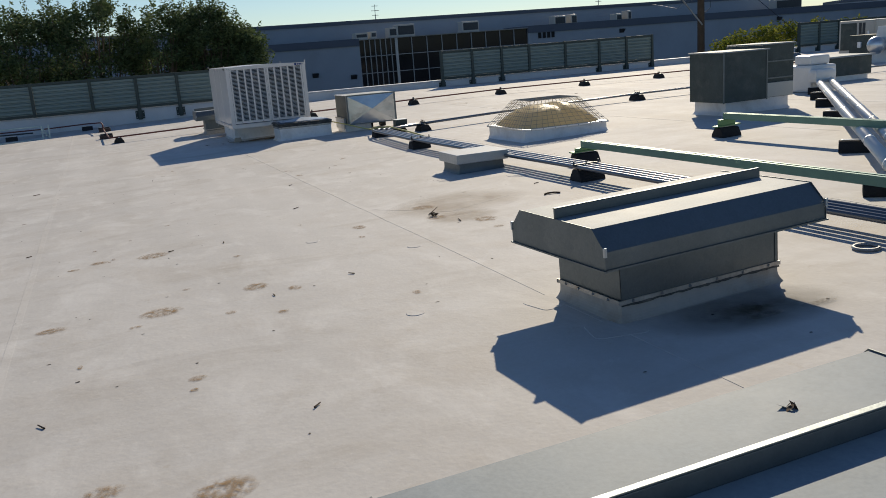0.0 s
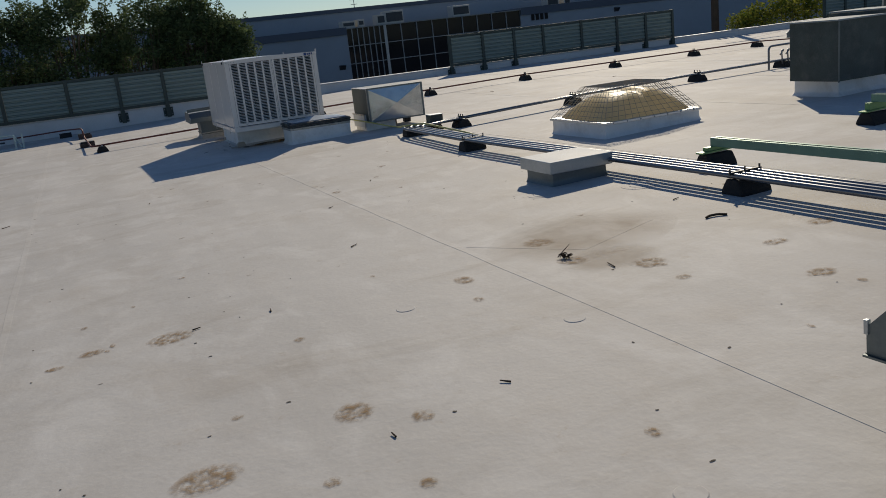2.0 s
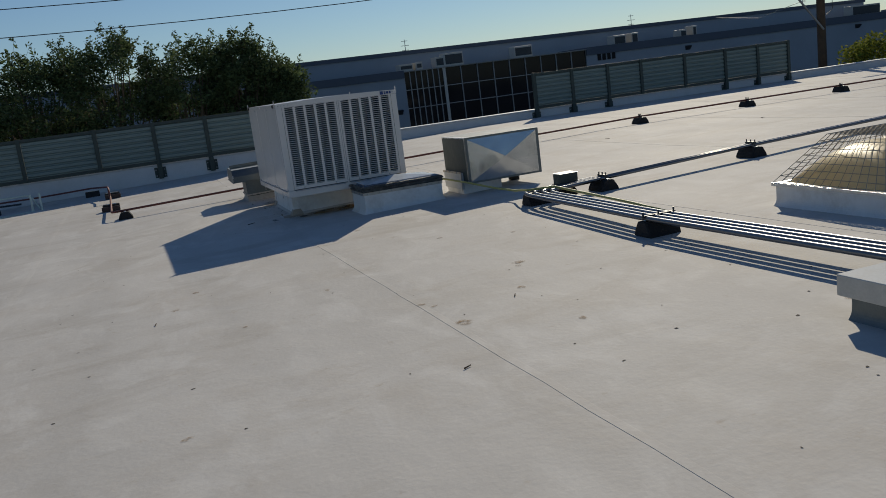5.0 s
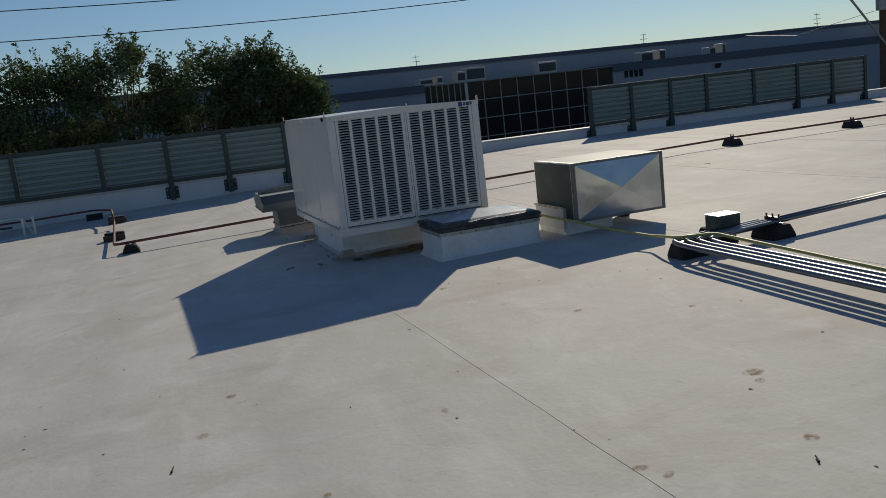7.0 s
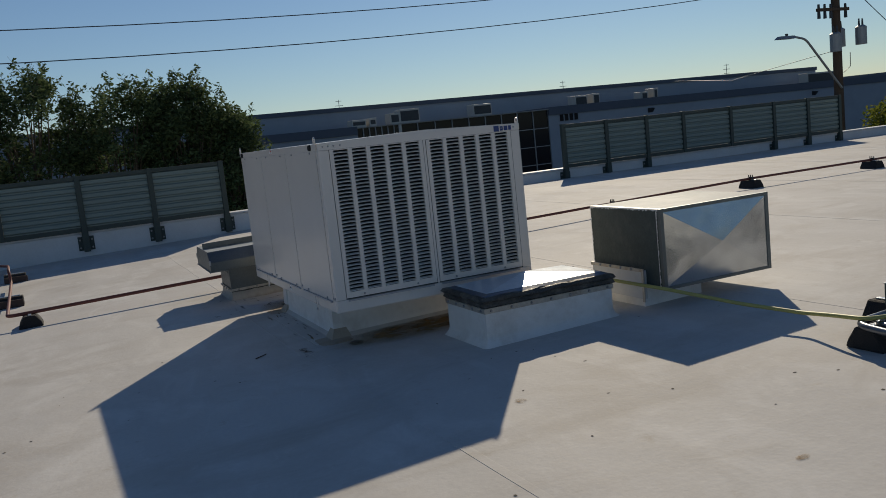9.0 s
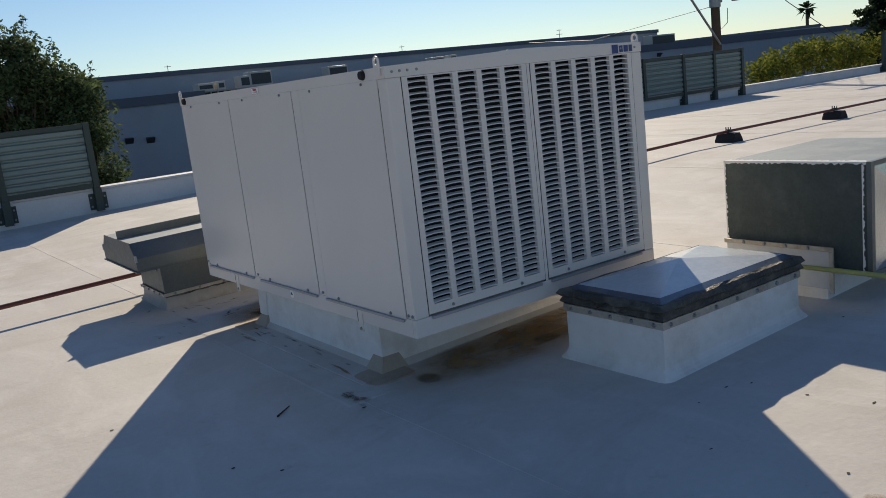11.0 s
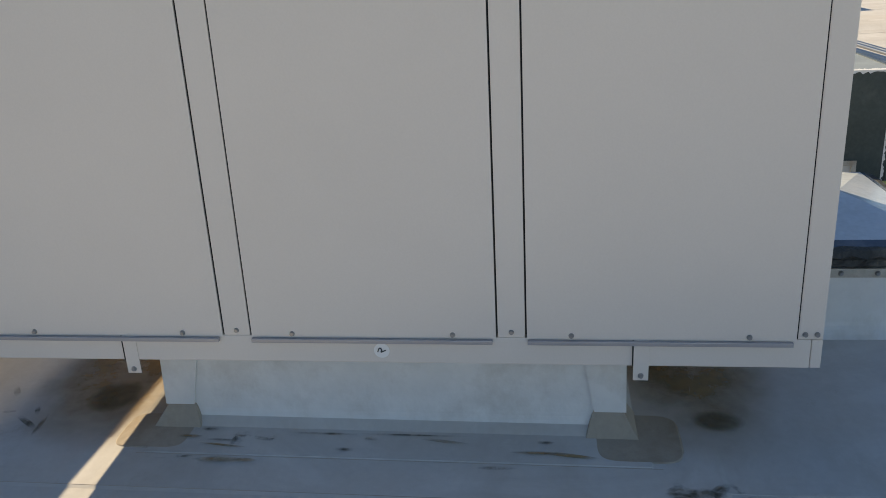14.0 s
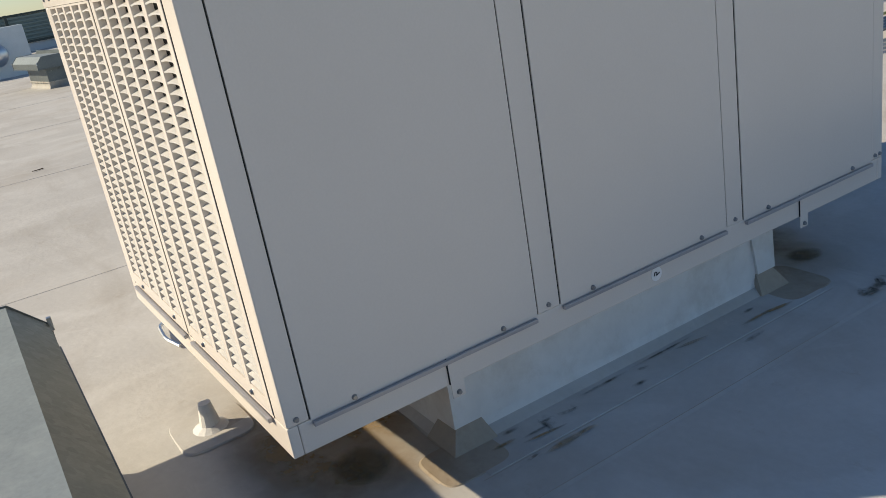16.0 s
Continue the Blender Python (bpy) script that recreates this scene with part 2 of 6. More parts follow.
RED_BLOCK = material("red_reflective_strip", (0.04, 0.022, 0.02), 0.6, 0, 0.2, 10, 60, 0.2)
YELLOW_CABLE = material("yellow_green_conduit", (0.42, 0.40, 0.13), 0.5, 0, 0.1, 6, 60, 0.1)
DOME = material("amber_fibreglass", (0.76, 0.66, 0.44), 0.38, 0, 0.08, 3, 60, 0.06, (0.50, 0.38, 0.18), 3, 0.4, 0.5)
CAGE = material("cage_wire", (0.42, 0.38, 0.31), 0.5, 0.4, 0.15, 20, 80, 0.1)
SKY_PANEL = material("hazy_skylight_panel", (0.56, 0.62, 0.68), 0.24, 0, 0.12, 2.5, 40, 0.08, (0.66, 0.68, 0.68), 5, 0.5, 0.6)
SKY_BORDER = material("glossy_dark_acrylic", (0.09, 0.12, 0.17), 0.2, 0, 0.2, 4, 40, 0.1, (0.25, 0.27, 0.29), 6, 0.4, 0.6)
MASTIC = material("black_mastic", (0.05, 0.05, 0.046), 0.6, 0, 0.3, 14, 60, 0.8, (0.22, 0.21, 0.18), 9, 0.6)
BAR = material("flashing_bar", (0.48, 0.45, 0.40), 0.5, 0.5, 0.2, 9, 60, 0.15, (0.25, 0.14, 0.07), 12, 0.5)
SCREEN_FRAME = material("dark_screen_frame", (0.042, 0.06, 0.054), 0.6, 0.1, 0.15, 2, 50, 0.1)
SCREEN_PANEL = material("pale_corrugated_screen", (0.165, 0.22, 0.21), 0.5, 0.1, 0.08, 1.2, 40, 0.08)
PARAPET = material("parapet_membrane", (0.60, 0.61, 0.62), 0.6, 0, 0.07, 1.0, 30, 0.15, (0.42, 0.40, 0.37), 1.1, 0.3)
STUCCO = material("blue_grey_stucco", (0.31, 0.355, 0.41), 0.85, 0, 0.06, 0.3, 20, 0.2, (0.24, 0.27, 0.31), 0.4, 0.4)
STUCCO_DARK = material("dark_blue_stucco_band", (0.10, 0.12, 0.155), 0.85, 0, 0.08, 0.3, 20, 0.2)
MULLION = material("pale_mullion", (0.42, 0.43, 0.44), 0.4, 0.5, 0.05, 2, 30, 0)
PANE = material("dark_window_glass", (0.012, 0.015, 0.02), 0.06, 0, 0.2, 0.6, 10, 0, None, 1, 0, 0.18)
BARK = material("bark", (0.10, 0.075, 0.05), 0.9, 0, 0.25, 6, 40, 0.6)
POLE_WOOD = material("pole_wood", (0.085, 0.055, 0.035), 0.85, 0, 0.25, 5, 60, 0.5)
DARK_STEEL = material("dark_steel", (0.06, 0.065, 0.07), 0.5, 0.5, 0.15, 6, 60, 0.1)
GREY_STEEL = material("grey_steel", (0.30, 0.31, 0.32), 0.5, 0.5, 0.12, 6, 60, 0.1)
ASPHALT = material("asphalt_ground", (0.06, 0.058, 0.055), 0.9, 0, 0.2, 0.2, 12, 0.3, (0.12, 0.10, 0.08), 0.05, 0.5)
AC_BEIGE = material("beige_unit_paint", (0.50, 0.48, 0.43), 0.5, 0, 0.06, 2, 60, 0.05)
# cap top: pale bluish colour carries the sky's reflection
CAP_TOP_LIT = material("sky_bright_cap_top", (0.43, 0.47, 0.51), 0.65, 0.0, 0.08, 3, 60, 0.05, (0.36, 0.37, 0.36), 5, 0.4, 0.2)
LOGO_BLUE = material("blue_print", (0.02, 0.05, 0.19), 0.4, 0, 0.05, 10, 60, 0)
LABEL_RED = material("red_print", (0.45, 0.04, 0.03), 0.5, 0, 0.05, 10, 60, 0)
LABEL_WHITE = material("white_label", (0.88, 0.88, 0.87), 0.45, 0, 0.03, 10, 60, 0)
SCREW = material("screw_steel", (0.32, 0.33, 0.34), 0.35, 0.9, 0.1, 30, 60, 0)


def leaf_material(name, a, b):
    m = bpy.data.materials.new(name)
    m.use_nodes = True
    n, l = m.node_tree.nodes, m.node_tree.links
    p = n["Principled BSDF"]
    geo = n.new("ShaderNodeNewGeometry")
    mix = n.new("ShaderNodeMix")
    mix.data_type = "RGBA"
    mix.inputs["A"].default_value, mix.inputs["B"].default_value = (*a, 1), (*b, 1)
    l.new(geo.outputs["Random Per Island"], mix.inputs["Factor"])
    l.new(mix.outputs["Result"], p.inputs["Base Color"])
    p.inputs["Roughness"].default_value, p.inputs["Specular IOR Level"].default_value = 0.8, 0.15
    tr = n.new("ShaderNodeBsdfTranslucent")
    l.new(mix.outputs["Result"], tr.inputs["Color"])
    add = n.new("ShaderNodeMixShader")
    add.inputs["Fac"].default_value = 0.35
    l.new(p.outputs["BSDF"], add.inputs[1])
    l.new(tr.outputs["BSDF"], add.inputs[2])
    l.new(add.outputs["Shader"], n["Material Output"].inputs["Surface"])
    return m


LEAF_DARK = leaf_material("olive_leaves", (0.042, 0.07, 0.028), (0.155, 0.205, 0.09))
# far leaves: distance haze is mixed into their paler olive
LEAF_FAR = leaf_material("hazed_olive_leaves", (0.09, 0.11, 0.055), (0.19, 0.20, 0.11))
LEAF_YELLOW = leaf_material("yellow_green_leaves", (0.075, 0.115, 0.02), (0.29, 0.285, 0.045))
LEAF_PINE = leaf_material("pine_needles", (0.015, 0.03, 0.015), (0.04, 0.06, 0.03))


def let_through(m, share, color):
    """Lets part of the light pass through a thin shell."""
    n, l = m.node_tree.nodes, m.node_tree.links
    tr = n.new("ShaderNodeBsdfTranslucent")
    tr.inputs["Color"].default_value = (*color, 1)
    mix = n.new("ShaderNodeMixShader")
    mix.inputs["Fac"].default_value = share
    l.new(n["Principled BSDF"].outputs["BSDF"], mix.inputs[1])
    l.new(tr.outputs["BSDF"], mix.inputs[2])
    l.new(mix.outputs["Shader"], n["Material Output"].inputs["Surface"])


let_through(DOME, 0.5, (0.92, 0.78, 0.48))


# ---- mesh helpers ----
def obj(name, bm, mat, parent=None, label="", smooth=False):
    me = bpy.data.meshes.new(name)
    bm.normal_update()
    bm.to_mesh(me)
    bm.free()
    for m in (mat if isinstance(mat, (list, tuple)) else [mat]):
        me.materials.append(m)
    if smooth:
        for f in me.polygons:
            f.use_smooth = True
    ob = new(name, me)
    if parent is not None:
        ob.parent = parent
    if label:
        ob["label"] = label
    return ob


def part(name, bm, mat, parent, label="", smooth=False):
    return obj(name, bm, mat, parent, label, smooth)


def thing(name, m, label, category, group="", kind=""):
    e = new(name)
    e.matrix_basis = m
    return tagged(e, label, category, group, kind)


def box(bm, x0, x1, y0, y1, z0, z1, bevel=0.0, mat=0, rot=None):
    """Adds a box, with bevelled edges where asked."""
    c = Vector(((x0 + x1) / 2, (y0 + y1) / 2, (z0 + z1) / 2))
    m = Matrix.Translation(c) @ (rot or Matrix()) @ Matrix.Diagonal((x1 - x0, y1 - y0, z1 - z0, 1))
    r = bmesh.ops.create_cube(bm, size=1, matrix=m)
    faces = list({f for v in r["verts"] for f in v.link_faces})
    if bevel:
        e = list({e for v in r["verts"] for e in v.link_edges})
        b = bmesh.ops.bevel(bm, geom=e, offset=bevel, segments=2, affect="EDGES", profile=0.6)
        faces = list({f for f in b["faces"]} | {f for f in faces if f.is_valid})
    for f in faces:
        f.material_index = mat
    return bm


def boxes(*rows, bevel=0.0):
    bm = bmesh.new()
    for r in rows:
        box(bm, *r[:6], bevel=bevel)
    return bm


def prism(bm, base, top, z0, z1, mat=0):
    """A block between a lower and an upper outline of as many points."""
    a = [bm.verts.new((*p, z0)) for p in base]
    b = [bm.verts.new((*p, z1)) for p in top]
    k = len(a)
    fs = [bm.faces.new(a[::-1]), bm.faces.new(b)]
    fs += [bm.faces.new((a[i], a[(i + 1) % k], b[(i + 1) % k], b[i])) for i in range(k)]
    for f in fs:
        f.material_index = mat
    return bm


def rect(x0, x1, y0, y1):
    return [(x0, y0), (x1, y0), (x1, y1), (x0, y1)]


def extrude_x(bm, profile, x0, x1, mat=0):
    """A closed y-z profile carried along x."""
    a = [bm.verts.new((x0, y, z)) for y, z in profile]
    b = [bm.verts.new((x1, y, z)) for y, z in profile]
    k = len(a)
    bm.faces.new(a)
    bm.faces.new(b[::-1])
    for i in range(k):
        bm.faces.new((a[i], b[i], b[(i + 1) % k], a[(i + 1) % k]))
    bmesh.ops.recalc_face_normals(bm, faces=bm.faces)
    return bm


def tube(bm, points, radius, sides=10):
    """A round tube through the points, with rounded turns."""
    pts = [Vector(p) for p in points]
    path = [pts[0]]
    for a, b, c in zip(pts, pts[1:], pts[2:]):
        u, w = (a - b), (c - b)
        r = min(radius * 5, u.length * 0.45, w.length * 0.45)
        p0, p1 = b + u.normalized() * r, b + w.normalized() * r
        for i in range(6):
            s = i / 5
            path.append(p0 * (1 - s) ** 2 + b * 2 * s * (1 - s) + p1 * s * s)
    path.append(pts[-1])
    rings = []
    for i, p in enumerate(path):
        d = (path[min(i + 1, len(path) - 1)] - path[max(i - 1, 0)]).normalized()
        side = d.cross(Vector((0, 0, 1)))
        side = side.normalized() if side.length > 0.05 else Vector((1, 0, 0))
        up = side.cross(d)
        rings.append([bm.verts.new(p + (side * math.cos(2 * math.pi * k / sides) + up * math.sin(2 * math.pi * k / sides)) * radius) for k in range(sides)])
    for a, b in zip(rings, rings[1:]):
        for k in range(sides):
            bm.faces.new((a[k], a[(k + 1) % sides], b[(k + 1) % sides], b[k]))
    bm.faces.new(rings[0][::-1])
    bm.faces.new(rings[-1])
    return bm


def cyl(bm, x, y, z0, z1, r0, r1=None, sides=14):
    r = bmesh.ops.create_cone(bm, cap_ends=True, segments=sides, radius1=r0, radius2=r0 if r1 is None else r1, depth=z1 - z0, matrix=Matrix.Translation((x, y, (z0 + z1) / 2)))
    return bm


def blob(bm, x, y, z, rx, ry, seed, points=18, rough=0.3):
    """A thin flat patch with an uneven outline."""
    rnd = random.Random(seed)
    ph = [rnd.uniform(0, 6.28) for _ in range(4)]
    vs = []
    for i in range(points):
        a = 2 * math.pi * i / points
        k = 1 + rough * (0.5 * math.sin(2 * a + ph[0]) + 0.35 * math.sin(3 * a + ph[1]) + 0.3 * math.sin(5 * a + ph[2]) + 0.25 * rnd.uniform(-1, 1))
        vs.append(bm.verts.new((x + rx * k * math.cos(a), y + ry * k * math.sin(a), z)))
    bm.faces.new(vs)
    return bm


def floor_z(x, y):
    """The roof drains: it falls to the west and to a valley in line with the cooler."""
    return 0.035 + 0.025 * min(max(x, -5), 10) - 0.0105 * min(y, 18) + 0.005 * max(y - 18, 0)


def on_roof(x, y, turn=0):
    """The place of a thing that stands square on the falling roof."""
    fall = 0.005 if y > 18 else -0.0105
    lean = 0.025 if -5 < x < 10 else 0.0
    return pose(x, y, floor_z(x, y), math.degrees(math.atan(fall)), -math.degrees(math.atan(lean)), 0) @ pose(0, 0, 0, 0, 0, turn)


def drape(bm):
    """Lifts a mesh that was built over a level roof on to the falling one."""
    for v in bm.verts:
        v.co.z += floor_z(v.co.x, v.co.y)
    return bm


# ---- the roof, its parapets and the ground ----
X0, X1, Y0, Y1 = -22.0, 33.6, -14.0, 28.52
bm = bmesh.new()
ys = [Y0, -4, 4, 11, 18, 23, Y1]
rows = [[bm.verts.new((x, y, floor_z(x, y))) for x in (X0, -12, -5, 0, 5, 10, 20, X1)] for y in ys]
for a, b in zip(rows, rows[1:]):
    for i in range(len(a) - 1):
        bm.faces.new((a[i], a[i + 1], b[i + 1], b[i]))
roof = tagged(obj("floor", bm, MEMBRANE), "dirty white welded membrane roof with stains and seams", "roof", kind="structure")


def seam(x, y0, y1, rise=0.0055, name="seam"):
    """A lapped sheet edge, a few millimetres proud."""
    bm = bmesh.new()
    rnd = random.Random(int(x * 100))
    ys = [y0 + (y1 - y0) * i / 90 for i in range(91)]
    rings = []
    for y in ys:
        dx = 0.005 * rnd.uniform(-1, 1)
        z = floor_z(x, y)
        rings.append([bm.verts.new(p) for p in ((x + dx + 0.10, y, z - 0.001), (x + dx + 0.05, y, z + 0.0016), (x + dx + 0.003, y, z + rise), (x + dx, y, z - 0.003))])
    for a, b in zip(rings, rings[1:]):
        for i in range(3):
            bm.faces.new((a[i], a[i + 1], b[i + 1], b[i]))
    return part(name, bm, MEMBRANE, roof)


for x in (-6.35, -3.3, -0.25, 2.80, 5.85, 8.9, 11.95, 15.0, 18.05, 21.1, 24.15):
    seam(x, -12, 28.4, 0.0018 if 2 < x < 3 else 0.0018)


def parapet(name, x0, x1, y0, y1):
    bm = bmesh.new()
    box(bm, x0, x1, y0, y1, -0.4, 0.35, 0.02)
    w = tagged(obj(name, bm, PARAPET), "low white parapet wrapped in roof membrane", "parapet", kind="structure")
    c = bmesh.new()
    box(c, x0 - 0.03, x1 + 0.03, y0 - 0.03, y1 + 0.03, 0.351, 0.383, 0.008)
    part("coping", c, PARAPET, w)
    return w


parapet("wall_north", X0, X1 + 0.3, Y1, Y1 + 0.3)
parapet("wall_east", X1, X1 + 0.3, Y0, Y1 - 0.05)
parapet("wall_west", X0 - 0.3, X0, Y0, Y1 + 0.3)
parapet("wall_south", X0, X1, Y0 - 0.3, Y0)
bm = boxes((X0 - 0.25, X1 + 0.25, Y1 + 0.02, Y1 + 0.28, -5.2, -0.41), (X1 + 0.02, X1 + 0.28, Y0, Y1, -5.2, -0.41), (X0 - 0.28, X0 - 0.02, Y0, Y1, -5.2, -0.41), (X0, X1, Y0 - 0.28, Y0 - 0.02, -5.2, -0.41))
tagged(obj("wall_below", bm, STUCCO), "painted outer wall of the building below the roof", "wall", kind="structure")
bm = bmesh.new()
bmesh.ops.create_grid(bm, x_segments=8, y_segments=8, size=1500, matrix=Matrix.Translation((0, 0, -5.2)))
tagged(obj("ground", bm, ASPHALT), "grey asphalt and dry ground reaching the horizon", "ground", kind="structure")


# ---- the evaporative cooler ----
def cooler():
    """Cream cabinet on a curb; its origin is the near low corner of the long side, x across, y along, z up from the cabinet's foot."""
    W, L, H = 1.63, 2.565, 1.24
    u = thing("evaporative_cooler", pose(2.975, 17.95, 0.225), "cream painted steel evaporative cooler with louvered ends, on a curb", "air cooler")
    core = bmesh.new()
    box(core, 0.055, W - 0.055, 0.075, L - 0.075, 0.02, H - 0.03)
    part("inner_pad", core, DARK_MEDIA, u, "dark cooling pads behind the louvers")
    for r in ((0, W, 0, 0.03), (0, W, L - 0.03, L), (0, 0.03, 0.031, L - 0.031), (W - 0.03, W, 0.031, L - 0.031)):
        bm = bmesh.new()
        box(bm, *r, 0, 0.088, 0.004)
        part("base_channel", bm, WHITE_METAL, u)
    bm = bmesh.new()
    box(bm, 0.031, W - 0.031, 0.031, L - 0.031, 0.004, 0.016)
    part("floor_pan", bm, WHITE_METAL, u)
    # top, with folded lip and shallow cross fall
    bm = bmesh.new()
    prism(bm, rect(-0.002, W + 0.002, -0.002, L + 0.002), rect(-0.002, W + 0.002, -0.002, L + 0.002), H - 0.0722, H - 0.022)
    a = [bm.verts.new(p) for p in ((-0.002, -0.002, H - 0.0219), (W + 0.002, -0.002, H - 0.0219), (W + 0.002, L + 0.002, H - 0.0219), (-0.002, L + 0.002, H - 0.0219))]
    r0, r1 = bm.verts.new((W * 0.5, 0.0, H)), bm.verts.new((W * 0.5, L, H))
    for f in ((a[0], a[1], r0), (a[1], a[2], r1, r0), (a[2], a[3], r1), (a[3], a[0], r0, r1)):
        bm.faces.new(f)
    part("top_panel", bm, WHITE_METAL, u)
    # corner posts
    for x0, x1, y0, y1 in ((0, 0.0797, 0, 0.0695), (W - 0.0765, W, 0, 0.0695), (0, 0.0797, L - 0.0640, L), (W - 0.0755, W, L - 0.0640, L)):
        bm = bmesh.new()
        box(bm, x0, x1, y0, y1, 0.0885, H - 0.0725, 0.006)
        part("corner_post", bm, WHITE_METAL, u)
    # long sides: three panels, posts between, hems and screws
    spans = ((0.070, 0.827), (0.913, 1.662), (1.750, 2.500))
    for x, s in ((0.0, -1), (W, 1)):
        for y0, y1 in ((0.830, 0.910), (1.665, 1.747)):
            bm = bmesh.new()
            box(bm, min(x, x - s * 0.03), max(x, x - s * 0.03), y0, y1, 0.0885, H - 0.0725, 0.002)
            part("mullion", bm, WHITE_METAL, u)
        for y0, y1 in spans:
            bm = bmesh.new()
            xa, xb = sorted((x + s * 0.002, x - s * 0.025))
            box(bm, xa, xb, y0 + 0.002, y1 - 0.002, 0.084, H - 0.0725, 0.0015)
            p = part("side_panel", bm, WHITE_METAL, u)
            bm = bmesh.new()
            xa, xb = sorted((x + s * 0.016, x + s * 0.0025))
            box(bm, xa, xb, y0 + 0.012, y1 - 0.004, 0.071, 0.0835, 0.002)
            part("hem", bm, HEM, p, "bare folded bottom hem, greyed for its shaded underside")
            for y in (y0 + 0.13, y1 - 0.13):
                bm = bmesh.new()
                bmesh.ops.create_cone(bm, cap_ends=True, segments=10, radius1=0.0085, radius2=0.006, depth=0.008, matrix=Matrix.Translation((x + s * 0.006, y, 0.096)) @ Matrix.Rotation(radians(90 * s), 4, "Y"))
                part("screw", bm, SCREW, p)
                bm = bmesh.new()
                bmesh.ops.create_cone(bm, cap_ends=True, segments=10, radius1=0.007, radius2=0.005, depth=0.006, matrix=Matrix.Translation((x + s * 0.007, y, H - 0.085)) @ Matrix.Rotation(radians(90 * s), 4, "Y"))
                part("screw", bm, SCREW, p)
            xa, xb = sorted((x - s * 0.001, x - s * 0.02))
            for y in (y0 - 0.0005, y1 + 0.0005):
                bm = bmesh.new()
                box(bm, xa, xb, y - 0.0009, y + 0.0009, 0.09, H - 0.11)
                part("joint", bm, BLACK_GAP, p, "black shadow joint")
        for y in (0.018, 0.050, 0.870, 1.707, 2.535):
            bm = bmesh.new()
            bmesh.ops.create_cone(bm, cap_ends=True, segments=10, radius1=0.0085, radius2=0.006, depth=0.008, matrix=Matrix.Translation((x + s * 0.003, y, 0.105)) @ Matrix.Rotation(radians(90 * s), 4, "Y"))
            part("screw", bm, SCREW, u)
        # joints and hanging clips of the base channel
        for y in (0.497, 2.06):
            bm = bmesh.new()
            xa, xb = sorted((x + s * 0.0035, x + s * 0.0005))
            box(bm, xa, xb, y - 0.022, y + 0.022, -0.045, 0.084, 0.001)
            c = part("clip", bm, WHITE_METAL, u)
            bm = bmesh.new()
            bmesh.ops.create_cone(bm, cap_ends=True, segments=10, radius1=0.009, radius2=0.006, depth=0.008, matrix=Matrix.Translation((x + s * 0.007, y, -0.03)) @ Matrix.Rotation(radians(90 * s), 4, "Y"))
            part("screw", bm, SCREW, c)
            bm = bmesh.new()
            box(bm, xa - 0.0006, xb + 0.0006, y + 0.0225, y + 0.0255, 0.002, 0.084)
            part("joint", bm, BLACK_GAP, c)
        # hand holes
        for y in (0.18, L - 0.09):
            bm = bmesh.new()
            bmesh.ops.create_cone(bm, cap_ends=True, segments=18, radius1=0.023, radius2=0.018, depth=0.016, matrix=Matrix.Translation((x + s * 0.010, y, H - 0.046)) @ Matrix.Rotation(radians(90 * s), 4, "Y"))
            part("hand_hole_plug", bm, RUBBER, u, "black rubber plug")
    # lifting eyes
    for x in (0.0, W):
        for y in (0.045, L - 0.045):
            s = -1 if x == 0 else 1
            bm = bmesh.new()
            k = 14
            outer = [(0.022 * math.cos(math.pi * i / k), 0.022 + 0.022 * math.sin(math.pi * i / k)) for i in range(k + 1)] + [(-0.022, -0.04), (0.022, -0.04)]
            inner = [(0.014 * math.cos(2 * math.pi * i / 12), 0.021 + 0.014 * math.sin(2 * math.pi * i / 12)) for i in range(12)]
            layers = []
            for xo in (x + s * 0.0055, x + s * 0.0125):
                layers.append(([bm.verts.new((xo, y + p, H + q - 0.018)) for p, q in outer], [bm.verts.new((xo, y + p, H + q - 0.018)) for p, q in inner]))
            for o, i in layers:
                edges = [bm.edges.new((v[j], v[(j + 1) % len(v)])) for v in (o, i) for j in range(len(v))]
                bmesh.ops.triangle_fill(bm, use_beauty=True, edges=edges)
            for v in (0, 1):
                a, b = layers[0][v], layers[1][v]
                for j in range(len(a)):
                    bm.faces.new((a[j], a[(j + 1) % len(a)], b[(j + 1) % len(a)], b[j]))
            bmesh.ops.recalc_face_normals(bm, faces=bm.faces)
            part("lifting_eye", bm, WHITE_METAL, u)
    # louvered ends: two grilles each, five columns of slats
    slat = bpy.data.meshes.new("louver")
    cw, rows, z0, z1 = 0.108, 39, 0.140, 1.160
    pitch = (z1 - z0) / rows
    h = cw / 2
    # each slat is pressed in one sheet: its front lip arches up between the ends
    prof = [(0.024, 0.0118, 0), (0.022, 0.0138, 0), (-0.0045, 0.0045, 1), (-0.003, 0.0, 1)]
    across = [-1, -0.72, -0.3, 0.3, 0.72, 1]
    vs = [(u * h, y - 0.001 * f * (1 - u * u), z + 0.0042 * f * (1 - u * u)) for u in across for y, z, f in prof]
    k, n = len(prof), len(across)
    slat.from_pydata(vs, [], [list(range(k)), list(range(n * k - 1, (n - 1) * k - 1, -1))] + [[c * k + i, c * k + i + k, c * k + (i + 1) % k + k, c * k + (i + 1) % k] for c in range(n - 1) for i in range(k)])
    slat.materials.append(LOUVER_METAL)
